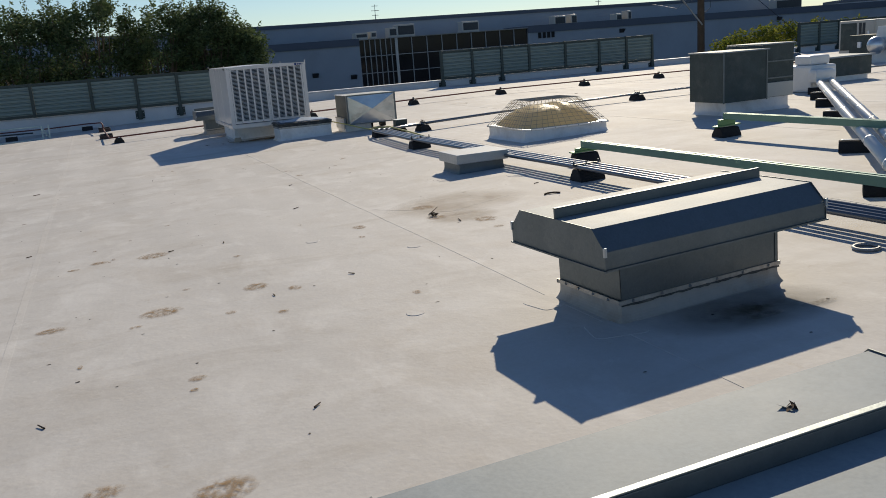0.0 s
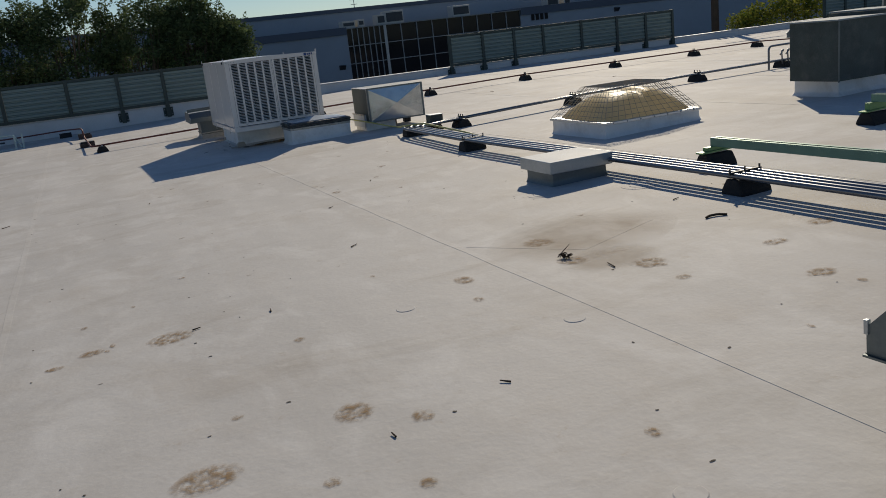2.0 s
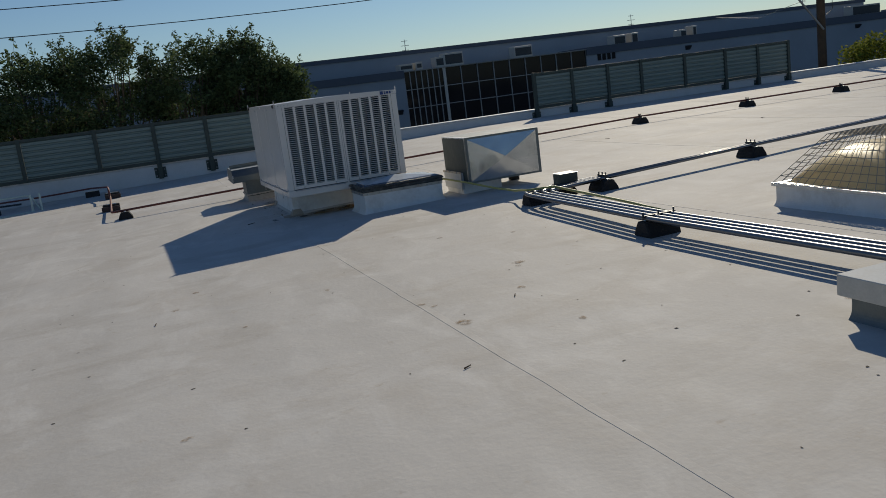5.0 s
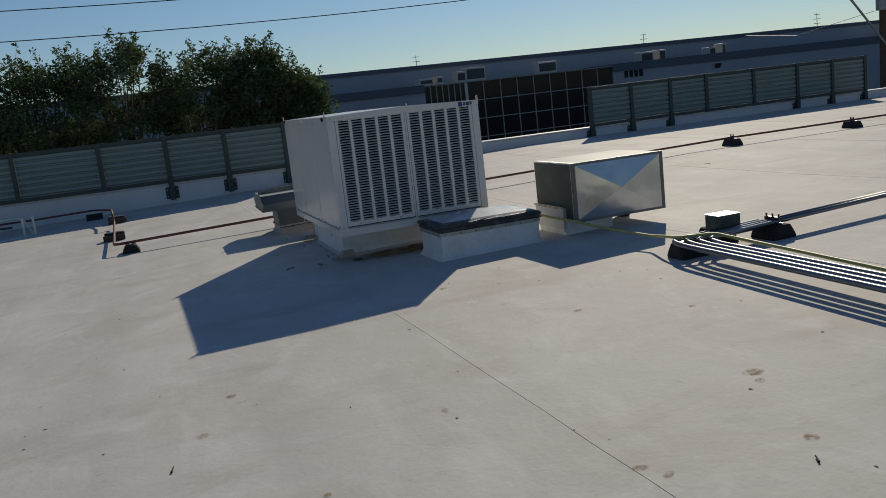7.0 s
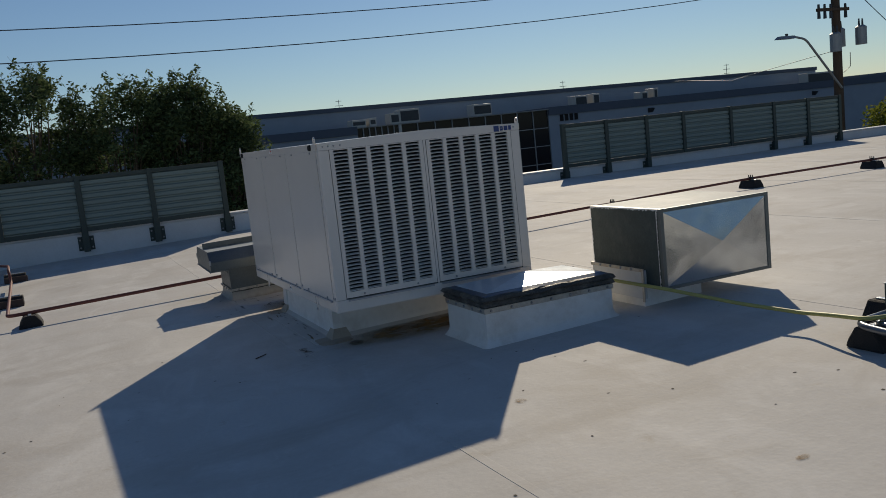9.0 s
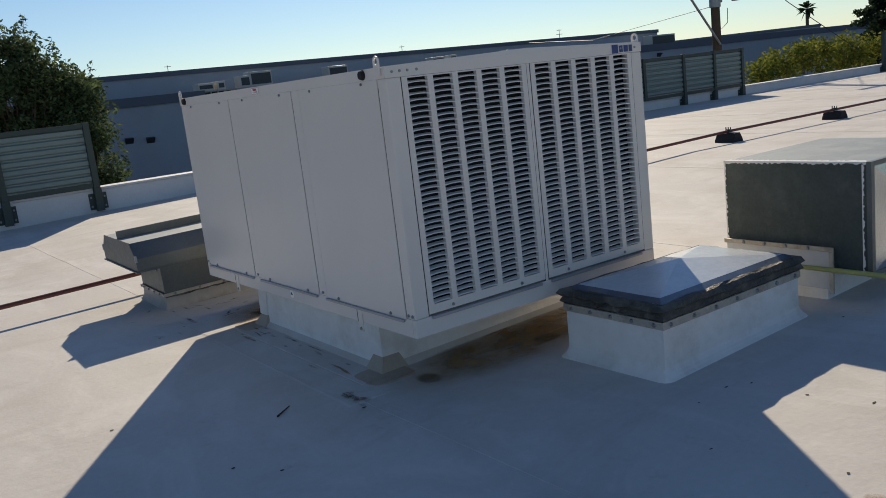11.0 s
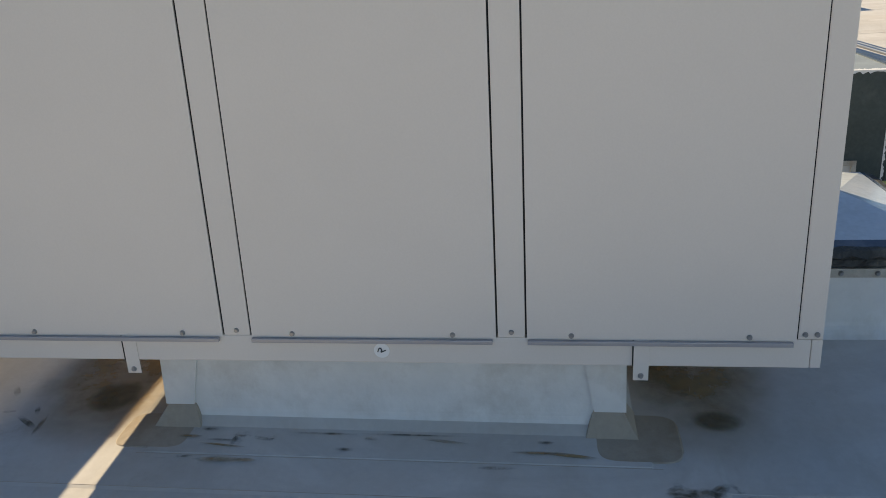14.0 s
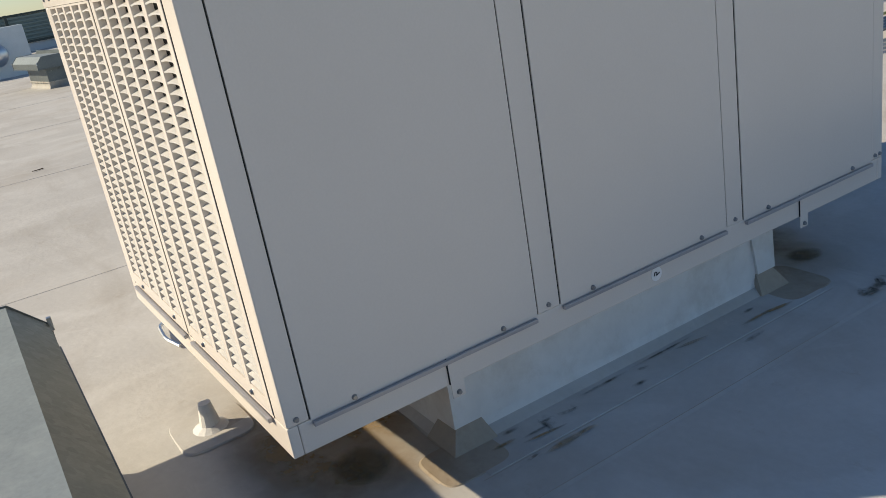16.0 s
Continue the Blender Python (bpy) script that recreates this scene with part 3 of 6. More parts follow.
    for y, s, first in ((0.0, 1, 0), (L, -1, 1)):
        rest = bmesh.new()
        for gx in (0.078, 0.826):
            gw = 0.726
            bm = bmesh.new()
            ya, yb = sorted((y - s * 0.002, y + s * 0.018))
            x0, x1 = gx + 0.002, gx + gw - 0.002
            margin, gap = 0.030, 0.0305
            cols = [x0 + margin + i * (cw + gap) for i in range(5)]
            box(bm, x0, cols[0], ya, yb, 0.098, H - 0.0735)
            box(bm, cols[-1] + cw, x1, ya, yb, 0.098, H - 0.0735)
            for i in range(4):
                box(bm, cols[i] + cw, cols[i + 1], ya, yb, z0, z1)
            box(bm, cols[0], cols[-1] + cw, ya, yb, 0.098, z0)
            box(bm, cols[0], cols[-1] + cw, ya, yb, z1, H - 0.0735)
            g = part("grille", bm, WHITE_METAL, u, "white louvered grille")
            bm = bmesh.new()
            ya, yb = sorted((y - s * 0.015, y - s * 0.0025))
            box(bm, x0 + 0.01, x1 - 0.03, ya, yb, 0.075, 0.0885, 0.002)
            part("hem", bm, HEM, g)
            ya, yb = sorted((y - s * 0.001, y + s * 0.02))
            for x in (gx, gx + gw):
                bm = bmesh.new()
                box(bm, x - 0.0009, x + 0.0009, ya, yb, 0.09, H - 0.0735)
                part("joint", bm, BLACK_GAP, g)
            for x in (gx + 0.14, gx + gw - 0.16):
                for z in (0.115,):
                    bm = bmesh.new()
                    bmesh.ops.create_cone(bm, cap_ends=True, segments=10, radius1=0.0085, radius2=0.006, depth=0.007, matrix=Matrix.Translation((x, y - s * 0.005, z)) @ Matrix.Rotation(radians(90 * s), 4, "X"))
                    part("screw", bm, SCREW, g)
            for c in cols:
                for r in range(rows):
                    m = pose(c + h, y + s * 0.004, z0 + r * pitch + 0.001, 0, 0, 0 if s > 0 else 180)
                    if first == 0 and r >= rows - 30:
                        o = new("louver", slat)
                        o.parent = g
                        o.matrix_basis = m
                    else:
                        rest.from_mesh(slat)
                        rest.verts.ensure_lookup_table()
                        bmesh.ops.transform(rest, matrix=m, verts=rest.verts[-n * k:])
        tagged(part("louver_bank", rest, LOUVER_METAL, u), kind="stuff")
        bm = bmesh.new()
        ya, yb = sorted((y, y + s * 0.03))
        box(bm, 0.8055, 0.8245, ya, yb, 0.0885, H - 0.0725, 0.001)
        part("centre_post", bm, WHITE_METAL, u)
    for y, s in ((0.0, 1), (L, -1)):
        for x in (0.035, 0.075, 0.115, 0.165, W - 0.16, W - 0.05):
            bm = bmesh.new()
            bmesh.ops.create_cone(bm, cap_ends=True, segments=8, radius1=0.007, radius2=0.005, depth=0.006, matrix=Matrix.Translation((x, y - s * 0.004, H - 0.047)) @ Matrix.Rotation(radians(90 * s), 4, "X"))
            part("screw", bm, SCREW, u)
    # logo plate, drawn as plain shapes
    bm = bmesh.new()
    box(bm, 1.405, 1.450, -0.0052, -0.0045, H - 0.070, H - 0.026)
    logo = part("maker_mark", bm, LOGO_BLUE, u, "small dark blue printed maker's mark")
    for x0, x1 in ((1.460, 1.486), (1.494, 1.526), (1.534, 1.558)):
        bm = bmesh.new()
        box(bm, x0, x1, -0.0052, -0.0045, H - 0.066, H - 0.032)
        part("mark_bar", bm, LOGO_BLUE, logo)
    # warning label
    bm = bmesh.new()
    box(bm, -0.0062, -0.0045, 1.295, 1.375, H - 0.062, H - 0.028)
    w = part("warning_label", bm, LABEL_WHITE, u, "white label with a red heading and border")
    bm = bmesh.new()
    box(bm, -0.0069, -0.0063, 1.31, 1.36, H - 0.044, H - 0.033)
    for z in (H - 0.0615, H - 0.0305):
        box(bm, -0.0069, -0.0063, 1.296, 1.374, z, z + 0.002)
    part("heading_bar", bm, LABEL_RED, w)
    bm = bmesh.new()
    for z in (H - 0.055, H - 0.050):
        box(bm, -0.0069, -0.0063, 1.307, 1.363, z, z + 0.002)
    part("text_bar", bm, DARK_STEEL, w)
    # round inspection sticker
    bm = bmesh.new()
    bmesh.ops.create_cone(bm, cap_ends=True, segments=24, radius1=0.024, radius2=0.024, depth=0.0015, matrix=Matrix.Translation((-0.001, 1.260, 0.042)) @ Matrix.Rotation(radians(90), 4, "Y"))
    st = part("round_sticker", bm, LABEL_WHITE, u, "round white inspection sticker with a scribbled mark")
    bm = bmesh.new()
    tube(bm, [(-0.003, 1.272, 0.038), (-0.003, 1.267, 0.052), (-0.003, 1.258, 0.046), (-0.003, 1.264, 0.036), (-0.003, 1.247, 0.044)], 0.0018, 5)
    part("pen_mark", bm, DARK_STEEL, st)
    return u


cooler()


def flared_curb(bm, x0, x1, y0, y1, z0, z1, flare=0.07, steps=5, at=(0, 0, 0), square=False):
    """Membrane-wrapped upstand that sweeps out on to the falling roof; z0 is over the roof, z1 over the thing's origin."""
    def ring(o, z, low):
        pts = []
        for cx, cy, a0 in ((x1, y1, 0), (x0, y1, 90), (x0, y0, 180), (x1, y0, 270)):
            for i in range(4):
                a = radians(a0 + 30 * i)
                px, py = cx + o * math.cos(a), cy + o * math.sin(a)
                pts.append(bm.verts.new((px, py, z + (floor_z(px + at[0], py + at[1]) - at[2] if low and not square else 0))))
        return pts
    rings = [ring(flare * (1 - s / steps) ** 2.2 + 0.004, z0 + 0.07 * s / steps, True) for s in range(steps + 1)] + [ring(0.003, z1, False)]
    for a, b in zip(rings, rings[1:]):
        k = len(a)
        for i in range(k):
            bm.faces.new((a[i], a[(i + 1) % k], b[(i + 1) % k], b[i]))
    bm.faces.new(rings[-1])
    return bm


def rounded(x, y, rx, ry, k=0.4):
    """A rounded rectangle as an outline."""
    s = lambda v: math.copysign(abs(v) ** k, v)
    return [(x + rx * s(math.cos(radians(i * 9))), y + ry * s(math.sin(radians(i * 9)))) for i in range(40)]


curb = thing("equipment_curb", pose(0, 0, 0), "white membrane-wrapped roof curb under the cooler, stained at its foot", "roof curb")
bm = bmesh.new()
flared_curb(bm, 3.10, 4.48, 18.49, 19.97, -0.002, 0.222, 0.03)
part("upstand", bm, FLASHING, curb)
bm = bmesh.new()
drape(prism(bm, rect(3.05, 4.53, 18.44, 20.02), rect(3.093, 4.487, 18.483, 19.977), -0.001, 0.034))
part("foot_fillet", bm, MEMBRANE, curb)
for yc, s in ((18.487, 1), (19.973, -1)):
    # a white flap folded round each corner, narrower at its foot, over a tan patch
    for name, mat, z0, z1, w0, w1, o, text in (("corner_flap", FLASHING, 0.004, 0.2215, 0.085, 0.125, 0.009, ""), ("corner_patch", PATCH, floor_z(3.1, yc) - 0.004, 0.003, 0.115, 0.088, 0.006, "tan flashing patch at the curb's corner")):
        bm = bmesh.new()
        rings = []
        for z, w, lean in ((z0, w0, 0.048 if mat == PATCH else 0.004), (z1, w1, 0.0)):
            e = o + lean
            xo, yo = 3.097 - e, yc - s * e
            rings.append([bm.verts.new((x, y, z)) for x, y in ((xo, yo), (xo, yc + s * w), (3.099, yc + s * w), (3.099, yc + s * 0.004), (3.10 + w, yc + s * 0.004), (3.10 + w, yo))])
        for i in range(6):
            bm.faces.new((rings[0][i], rings[0][(i + 1) % 6], rings[1][(i + 1) % 6], rings[1][i]))
        bm.faces.new(rings[0])
        bm.faces.new(rings[1])
        bmesh.ops.recalc_face_normals(bm, faces=bm.faces)
        part(name, bm, mat, curb, text)


for x, y, rx, ry in ((3.06, 18.44, 0.135, 0.135), (3.03, 20.0, 0.105, 0.125), (4.5, 18.4, 0.2, 0.15)):
    bm = bmesh.new()
    drape(prism(bm, rounded(x, y, rx, ry), rounded(x, y, rx - 0.008, ry - 0.008), -0.001, 0.0058))
    part("pad", bm, PATCH, curb, "brown reinforcing patch with rounded corners")
bm = bmesh.new()
drape(prism(bm, rect(2.715, 2.99, 18.20, 20.55), rect(2.735, 2.985, 18.22, 20.53), -0.001, 0.0030))
part("flashing_strip", bm, MEMBRANE, curb)
bm = bmesh.new()
drape(prism(bm, rect(2.905, 3.06, 18.40, 20.0), rect(2.909, 3.06, 18.41, 19.99), -0.001, 0.0056))
part("flashing_strip", bm, MEMBRANE, curb)


# ---- gravity ventilators ----
def ventilator(m, label):
    v = thing("roof_ventilator", m, label, "roof vent", "gravity ventilators")
    # curb colour includes the shade that the hood throws on it
    bm = bmesh.new()
    flared_curb(bm, -0.546, 0.546, -0.293, 0.293, -0.002, 0.098, 0.035, square=True)
    part("curb", bm, SHADED_FLASHING, v, "dirt-blotched white membrane curb, coloured darker for the hood's shade")
    bm = bmesh.new()
    box(bm, -0.548, 0.548, -0.295, 0.295, 0.096, 0.375, 0.004)
    neck = part("neck", bm, GALV_OLD, v)
    bm = bmesh.new()
    for y in (-0.303, 0.297):
        box(bm, -0.566, 0.566, y, y + 0.006, 0.096, 0.119)
    for x in (-0.562, 0.556):
        box(bm, x, x + 0.006, -0.2965, 0.2965, 0.096, 0.119)
    part("termination_bar", bm, BAR, v, "rusty screwed flashing bar")
    rnd = random.Random(31)
    for side in (-1, 1):
        bm = bmesh.new()
        n, w = 44, 0.553
        top = [bm.verts.new((-w + 2 * w * i / n, side * 0.3045, 0.095 + rnd.uniform(0.0, 0.004))) for i in range(n + 1)]
        low = [bm.verts.new((-w + 2 * w * i / n, side * 0.3075, 0.095 - rnd.uniform(0.004, 0.013))) for i in range(n + 1)]
        for i in range(n):
            bm.faces.new((top[i], top[i + 1], low[i + 1], low[i]))
        part("sealant", bm, MASTIC, v, "ragged dark sealant under the bar")
    for i in range(6):
        bm = bmesh.new()
        bmesh.ops.create_cone(bm, cap_ends=True, segments=8, radius1=0.010, radius2=0.006, depth=0.01, matrix=Matrix.Translation((-0.475 + 0.19 * i, -0.307, 0.108)) @ Matrix.Rotation(radians(90), 4, "X"))
        part("screw", bm, SCREW, neck)
    for y in (-0.2, -0.06, 0.08, 0.21):
        for z in (0.108, 0.29):
            bm = bmesh.new()
            bmesh.ops.create_cone(bm, cap_ends=True, segments=8, radius1=0.009, radius2=0.006, depth=0.01, matrix=Matrix.Translation((-0.566 if z < 0.2 else -0.552, y, z)) @ Matrix.Rotation(radians(-90), 4, "Y"))
            part("screw", bm, SCREW, neck)
    for x in (-0.550, 0.546):
        bm = bmesh.new()
        box(bm, x, x + 0.004, -0.299, -0.2955, 0.121, 0.354)
        box(bm, x + (0 if x < 0 else -0.016), x + (0.02 if x < 0 else 0.004), -0.299, -0.2965, 0.121, 0.354)
        part("corner_fold", bm, GALV_OLD, neck)
    L, D = 0.744, 0.458
    prof = [(-D, 0.352), (-D, 0.448), (-D + 0.105, 0.552), (D - 0.105, 0.552), (D, 0.448), (D, 0.352)]
    bm = bmesh.new()
    extrude_x(bm, prof, -L, L)
    # upward face takes the chalky colour with the sky's brightness painted in
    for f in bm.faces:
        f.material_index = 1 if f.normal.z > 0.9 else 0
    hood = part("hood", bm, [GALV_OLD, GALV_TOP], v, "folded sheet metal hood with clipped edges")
    for x in (-L - 0.003, L - 0.001):
        bm = bmesh.new()
        extrude_x(bm, [(y * 1.012, z + (0.005 if z > 0.5 else 0)) for y, z in prof], x, x + 0.004)
        part("end_cap", bm, GALV_OLD, hood)
        for y in (-D - 0.004, D + 0.004):
            bm = bmesh.new()
            box(bm, x - 0.006, x + 0.010, y - 0.008, y + 0.008, 0.424, 0.474, 0.003)
            part("solder_joint", bm, GALV_MID, hood, "pale soldered corner")
    for y in (-D - 0.012, D + 0.0005):
        bm = bmesh.new()
        box(bm, -L, L, y, y + 0.0115, 0.349, 0.359)
        part("drip_edge", bm, GALV_OLD, hood)
    for x in (-L - 0.014, L + 0.0035):
        bm = bmesh.new()
        box(bm, x, x + 0.0105, -D - 0.012, D + 0.012, 0.348, 0.356)
        part("drip_edge", bm, GALV_OLD, hood)
    bm = bmesh.new()
    box(bm, -L + 0.01, L - 0.03, -0.004, 0.010, 0.5525, 0.605, 0.002)
    box(bm, -L + 0.01, L - 0.03, -0.0045, 0.016, 0.6055, 0.611, 0.002)
    part("standing_seam", bm, GALV_OLD, hood, "upright folded seam along the top")
    return v


vent = ventilator(on_roof(3.41, 4.31, 2.5), "grey galvanised ventilator with a clipped folded hood on a shade-darkened, dirt-blotched curb")
for x, y, a in ((2.78, 4.56, 12), (2.80, 3.93, -14), (3.93, 4.58, 8)):
    bm = bmesh.new()
    prism(bm, rounded(0, 0, 0.15, 0.12, 0.3), rounded(0, 0, 0.147, 0.117, 0.3), -0.001, 0.0025)
    bmesh.ops.transform(bm, matrix=pose(x, y, 0, 0, 0, a), verts=bm.verts)
    tagged(obj("cover_patch", drape(bm), MEMBRANE), "small welded membrane cover patch at the vent curb", "patch", "cover patches", "structure")
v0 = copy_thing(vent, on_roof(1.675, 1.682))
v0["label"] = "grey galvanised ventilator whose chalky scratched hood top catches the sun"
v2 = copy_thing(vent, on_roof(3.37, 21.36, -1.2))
v2["label"] = "grey galvanised ventilator standing behind the cream cooler"


# ---- hazy skylight in front of the cooler ----
def skylight():
    s = thing("skylight", pose(0, 0, 0), "hazy pyramid skylight with black mastic rim on a white curb", "skylight")
    x0, x1, y0, y1, z = 3.785, 4.83, 17.225, 17.82, 0.215
    bm = bmesh.new()
    flared_curb(bm, x0, x1, y0, y1, -0.002, z, 0.045)
    part("curb", bm, FLASHING, s, "white membrane curb")
    bm = bmesh.new()
    for r in ((x0 - 0.012, x1 + 0.012, y0 - 0.012, y0 - 0.005, z - 0.035, z), (x0 - 0.012, x1 + 0.012, y1 + 0.005, y1 + 0.012, z - 0.035, z), (x0 - 0.012, x0 - 0.005, y0 - 0.0045, y1 + 0.0045, z - 0.035, z), (x1 + 0.005, x1 + 0.012, y0 - 0.0045, y1 + 0.0045, z - 0.035, z)):
        box(bm, *r)
    bar = part("termination_bar", bm, BAR, s, "screwed metal bar")
    for i in range(7):
        bm = bmesh.new()
        bmesh.ops.create_cone(bm, cap_ends=True, segments=8, radius1=0.011, radius2=0.007, depth=0.01, matrix=Matrix.Translation((x0 + 0.04 + 0.161 * i, y0 - 0.016, z - 0.018)) @ Matrix.Rotation(radians(90), 4, "X"))
        part("screw", bm, SCREW, bar)
    for i in range(5):
        bm = bmesh.new()
        bmesh.ops.create_cone(bm, cap_ends=True, segments=8, radius1=0.011, radius2=0.007, depth=0.01, matrix=Matrix.Translation((x0 - 0.016, y0 + 0.04 + 0.128 * i, z - 0.018)) @ Matrix.Rotation(radians(-90), 4, "Y"))
        part("screw", bm, SCREW, bar)
    rnd = random.Random(4)
    bm = bmesh.new()
    def wavy(o, zz, amp):
        pts = []
        for (ax, ay), (bx, by) in (((x0 - o, y0 - o), (x1 + o, y0 - o)), ((x1 + o, y0 - o), (x1 + o, y1 + o)), ((x1 + o, y1 + o), (x0 - o, y1 + o)), ((x0 - o, y1 + o), (x0 - o, y0 - o))):
            for i in range(14):
                t = i / 14
                pts.append(bm.verts.new((ax + (bx - ax) * t + rnd.uniform(-amp, amp), ay + (by - ay) * t + rnd.uniform(-amp, amp), zz + rnd.uniform(-amp, amp))))
        return pts
    rings = [wavy(0.006, z + 0.001, 0.001), wavy(0.022, z + 0.012, 0.007), wavy(0.012, z + 0.035, 0.004), wavy(0.03, z + 0.05, 0.007), wavy(0.016, z + 0.074, 0.005), wavy(-0.006, z + 0.079, 0.004), wavy(-0.012, z + 0.07, 0.001)]
    for a, b in zip(rings, rings[1:]):
        k = len(a)
        for i in range(k):
            bm.faces.new((a[i], a[(i + 1) % k], b[(i + 1) % k], b[i]))
    part("rim", bm, MASTIC, s, "lumpy black mastic rim")
    # dark glossy border sheet, then the low pyramid
    bm = bmesh.new()
    q, cx, cy = 0.045, (x0 + x1) / 2 - 0.02, (y0 + y1) / 2
    a = [bm.verts.new((px, py, z + 0.076)) for px, py in rect(x0 + 0.004, x1 - 0.004, y0 + 0.004, y1 - 0.004)]
    b = [bm.verts.new((px, py, z + 0.092)) for px, py in rect(x0 + q, x1 - q, y0 + q, y1 - q)]
    for i in range(4):
        bm.faces.new((a[i], a[(i + 1) % 4], b[(i + 1) % 4], b[i]))
    part("border", bm, SKY_BORDER, s, "glossy dark border of the panel")
    bm = bmesh.new()
    a = [bm.verts.new((px, py, z + 0.0922)) for px, py in rect(x0 + q, x1 - q, y0 + q, y1 - q)]
    b = bm.verts.new((cx, cy, z + 0.150))
    for i in range(4):
        bm.faces.new((a[i], a[(i + 1) % 4], b))
    part("panel", bm, SKY_PANEL, s, "hazy pyramid panel")
    return s


skylight()


# ---- galvanised duct elbow ----
GALV_BRIGHT = sheet_metal("bright_galvanised", (0.58, 0.60, 0.60), 0.22, 0.03)
for node in GALV_BRIGHT.node_tree.nodes:
    if node.type == "BUMP":                       # oil-canned sheet
        node.inputs["Strength"].default_value, node.inputs["Distance"].default_value = 0.3, 0.03
    if node.type == "TEX_NOISE" and node.inputs["Scale"].default_value > 50:
        node.inputs["Scale"].default_value, node.inputs["Detail"].default_value = 5.0, 1


def roof_duct():
    d = thing("roof_duct", pose(0, 0, 0), "galvanised duct box with a cross-broken end and painted grey side", "duct")
    x0, x1, y0, y1, z0, z1 = 5.14, 6.17, 17.0, 17.85, 0.135, 0.722
    bm = bmesh.new()
    box(bm, x0, x1, y0 + 0.004, y1, z0, z1, 0.004)
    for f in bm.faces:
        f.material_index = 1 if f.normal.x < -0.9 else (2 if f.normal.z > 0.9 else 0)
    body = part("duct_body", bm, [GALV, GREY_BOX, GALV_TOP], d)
    bm = bmesh.new()
    a = [bm.verts.new((px, y0, pz)) for px, pz in ((x0 + 0.02, z0 + 0.02), (x1 - 0.02, z0 + 0.02), (x1 - 0.02, z1 - 0.02), (x0 + 0.02, z1 - 0.02))]
    c = bm.verts.new(((x0 + x1) / 2, y0 - 0.055, (z0 + z1) / 2))
    for i in range(4):
        bm.faces.new((a[i], a[(i + 1) % 4], c))
    part("cross_broken_end", bm, GALV_BRIGHT, d, "bright cross-broken sheet metal end")
    bm = bmesh.new()
    for r in ((x0 - 0.006, x0 + 0.025, y0 - 0.006, y0 + 0.02, z0, z1 + 0.005), (x1 - 0.025, x1 + 0.006, y0 - 0.006, y0 + 0.02, z0, z1 + 0.005)):
        box(bm, *r)
    for r in ((x0 + 0.026, x1 - 0.026, y0 - 0.006, y0 + 0.02, z1 - 0.02, z1 + 0.005), (x0 + 0.026, x1 - 0.026, y0 - 0.006, y0 + 0.02, z0, z0 + 0.02)):
        box(bm, *r)
    part("flange", bm, GALV_OLD, d)
    bm = bmesh.new()
    box(bm, x0 + 0.0, x0 + 0.55, y0 + 0.24, y1 - 0.01, floor_z(5.1, 17.9) - 0.01, z0 - 0.001, 0.006)
    part("collar", bm, FLASHING, d, "dirty white curb collar")
    bm = bmesh.new()
    box(bm, x0 - 0.035, x0 - 0.0005, y0 + 0.20, y1 - 0.02, 0.05, 0.265, 0.004)
    fl = part("side_plate", bm, PARAPET, d, "pale screwed side plate")
    bm = bmesh.new()
    box(bm, x0 - 0.046, x0 - 0.0355, y0 + 0.18, y1 - 0.01, 0.255, 0.28, 0.002)
    box(bm, x0 - 0.046, x0 - 0.0355, y0 + 0.18, y0 + 0.205, 0.03, 0.254, 0.002)
    part("bar", bm, BAR, fl)
    for y in (y0 + 0.32, y0 + 0.45, y0 + 0.58, y0 + 0.71):
        bm = bmesh.new()
        bmesh.ops.create_cone(bm, cap_ends=True, segments=8, radius1=0.011, radius2=0.007, depth=0.01, matrix=Matrix.Translation((x0 - 0.05, y, 0.268)) @ Matrix.Rotation(radians(-90), 4, "Y"))
        part("screw", bm, SCREW, fl)
    # torn pale tape along the top and upright edges of the coated side
    rnd = random.Random(12)
    for upright in (None, y0 + 0.045, y1 - 0.002):
        bm = bmesh.new()
        k = 70
        a, b, c = [], [], []
        for i in range(k + 1):
            w = rnd.uniform(0.003, 0.016)
            s = i / k
            if upright:
                y, zz = upright, z0 + 0.01 + (z1 - z0 - 0.02) * s
                a.append(bm.verts.new((x0 - 0.003, y, zz)))
                b.append(bm.verts.new((x0 - 0.004, y - w, zz)))
            else:
                y = y0 + 0.02 + (y1 - y0 - 0.02) * s
                a.append(bm.verts.new((x0 + 0.03 + rnd.uniform(0, 0.03), y, z1 + 0.003)))
                c.append(bm.verts.new((x0 - 0.004, y, z1 + 0.004)))
                b.append(bm.verts.new((x0 - 0.004, y, z1 - w)))
        for i in range(k):
            if c:
                bm.faces.new((a[i], a[i + 1], c[i + 1], c[i]))
                bm.faces.new((c[i], c[i + 1], b[i + 1], b[i]))
            else:
                bm.faces.new((a[i], a[i + 1], b[i + 1], b[i]))
        part("torn_tape", bm, FLASHING, body, "torn pale tape")
    for x in (x0 + 0.65, x1 - 0.1):
        bm = bmesh.new()
        box(bm, x - 0.06, x + 0.06, y1 - 0.24, y1 - 0.12, floor_z(x, y0) - 0.004, z0 - 0.001, 0.01)
        part("support", bm, RUBBER, d)
    return d


roof_duct()


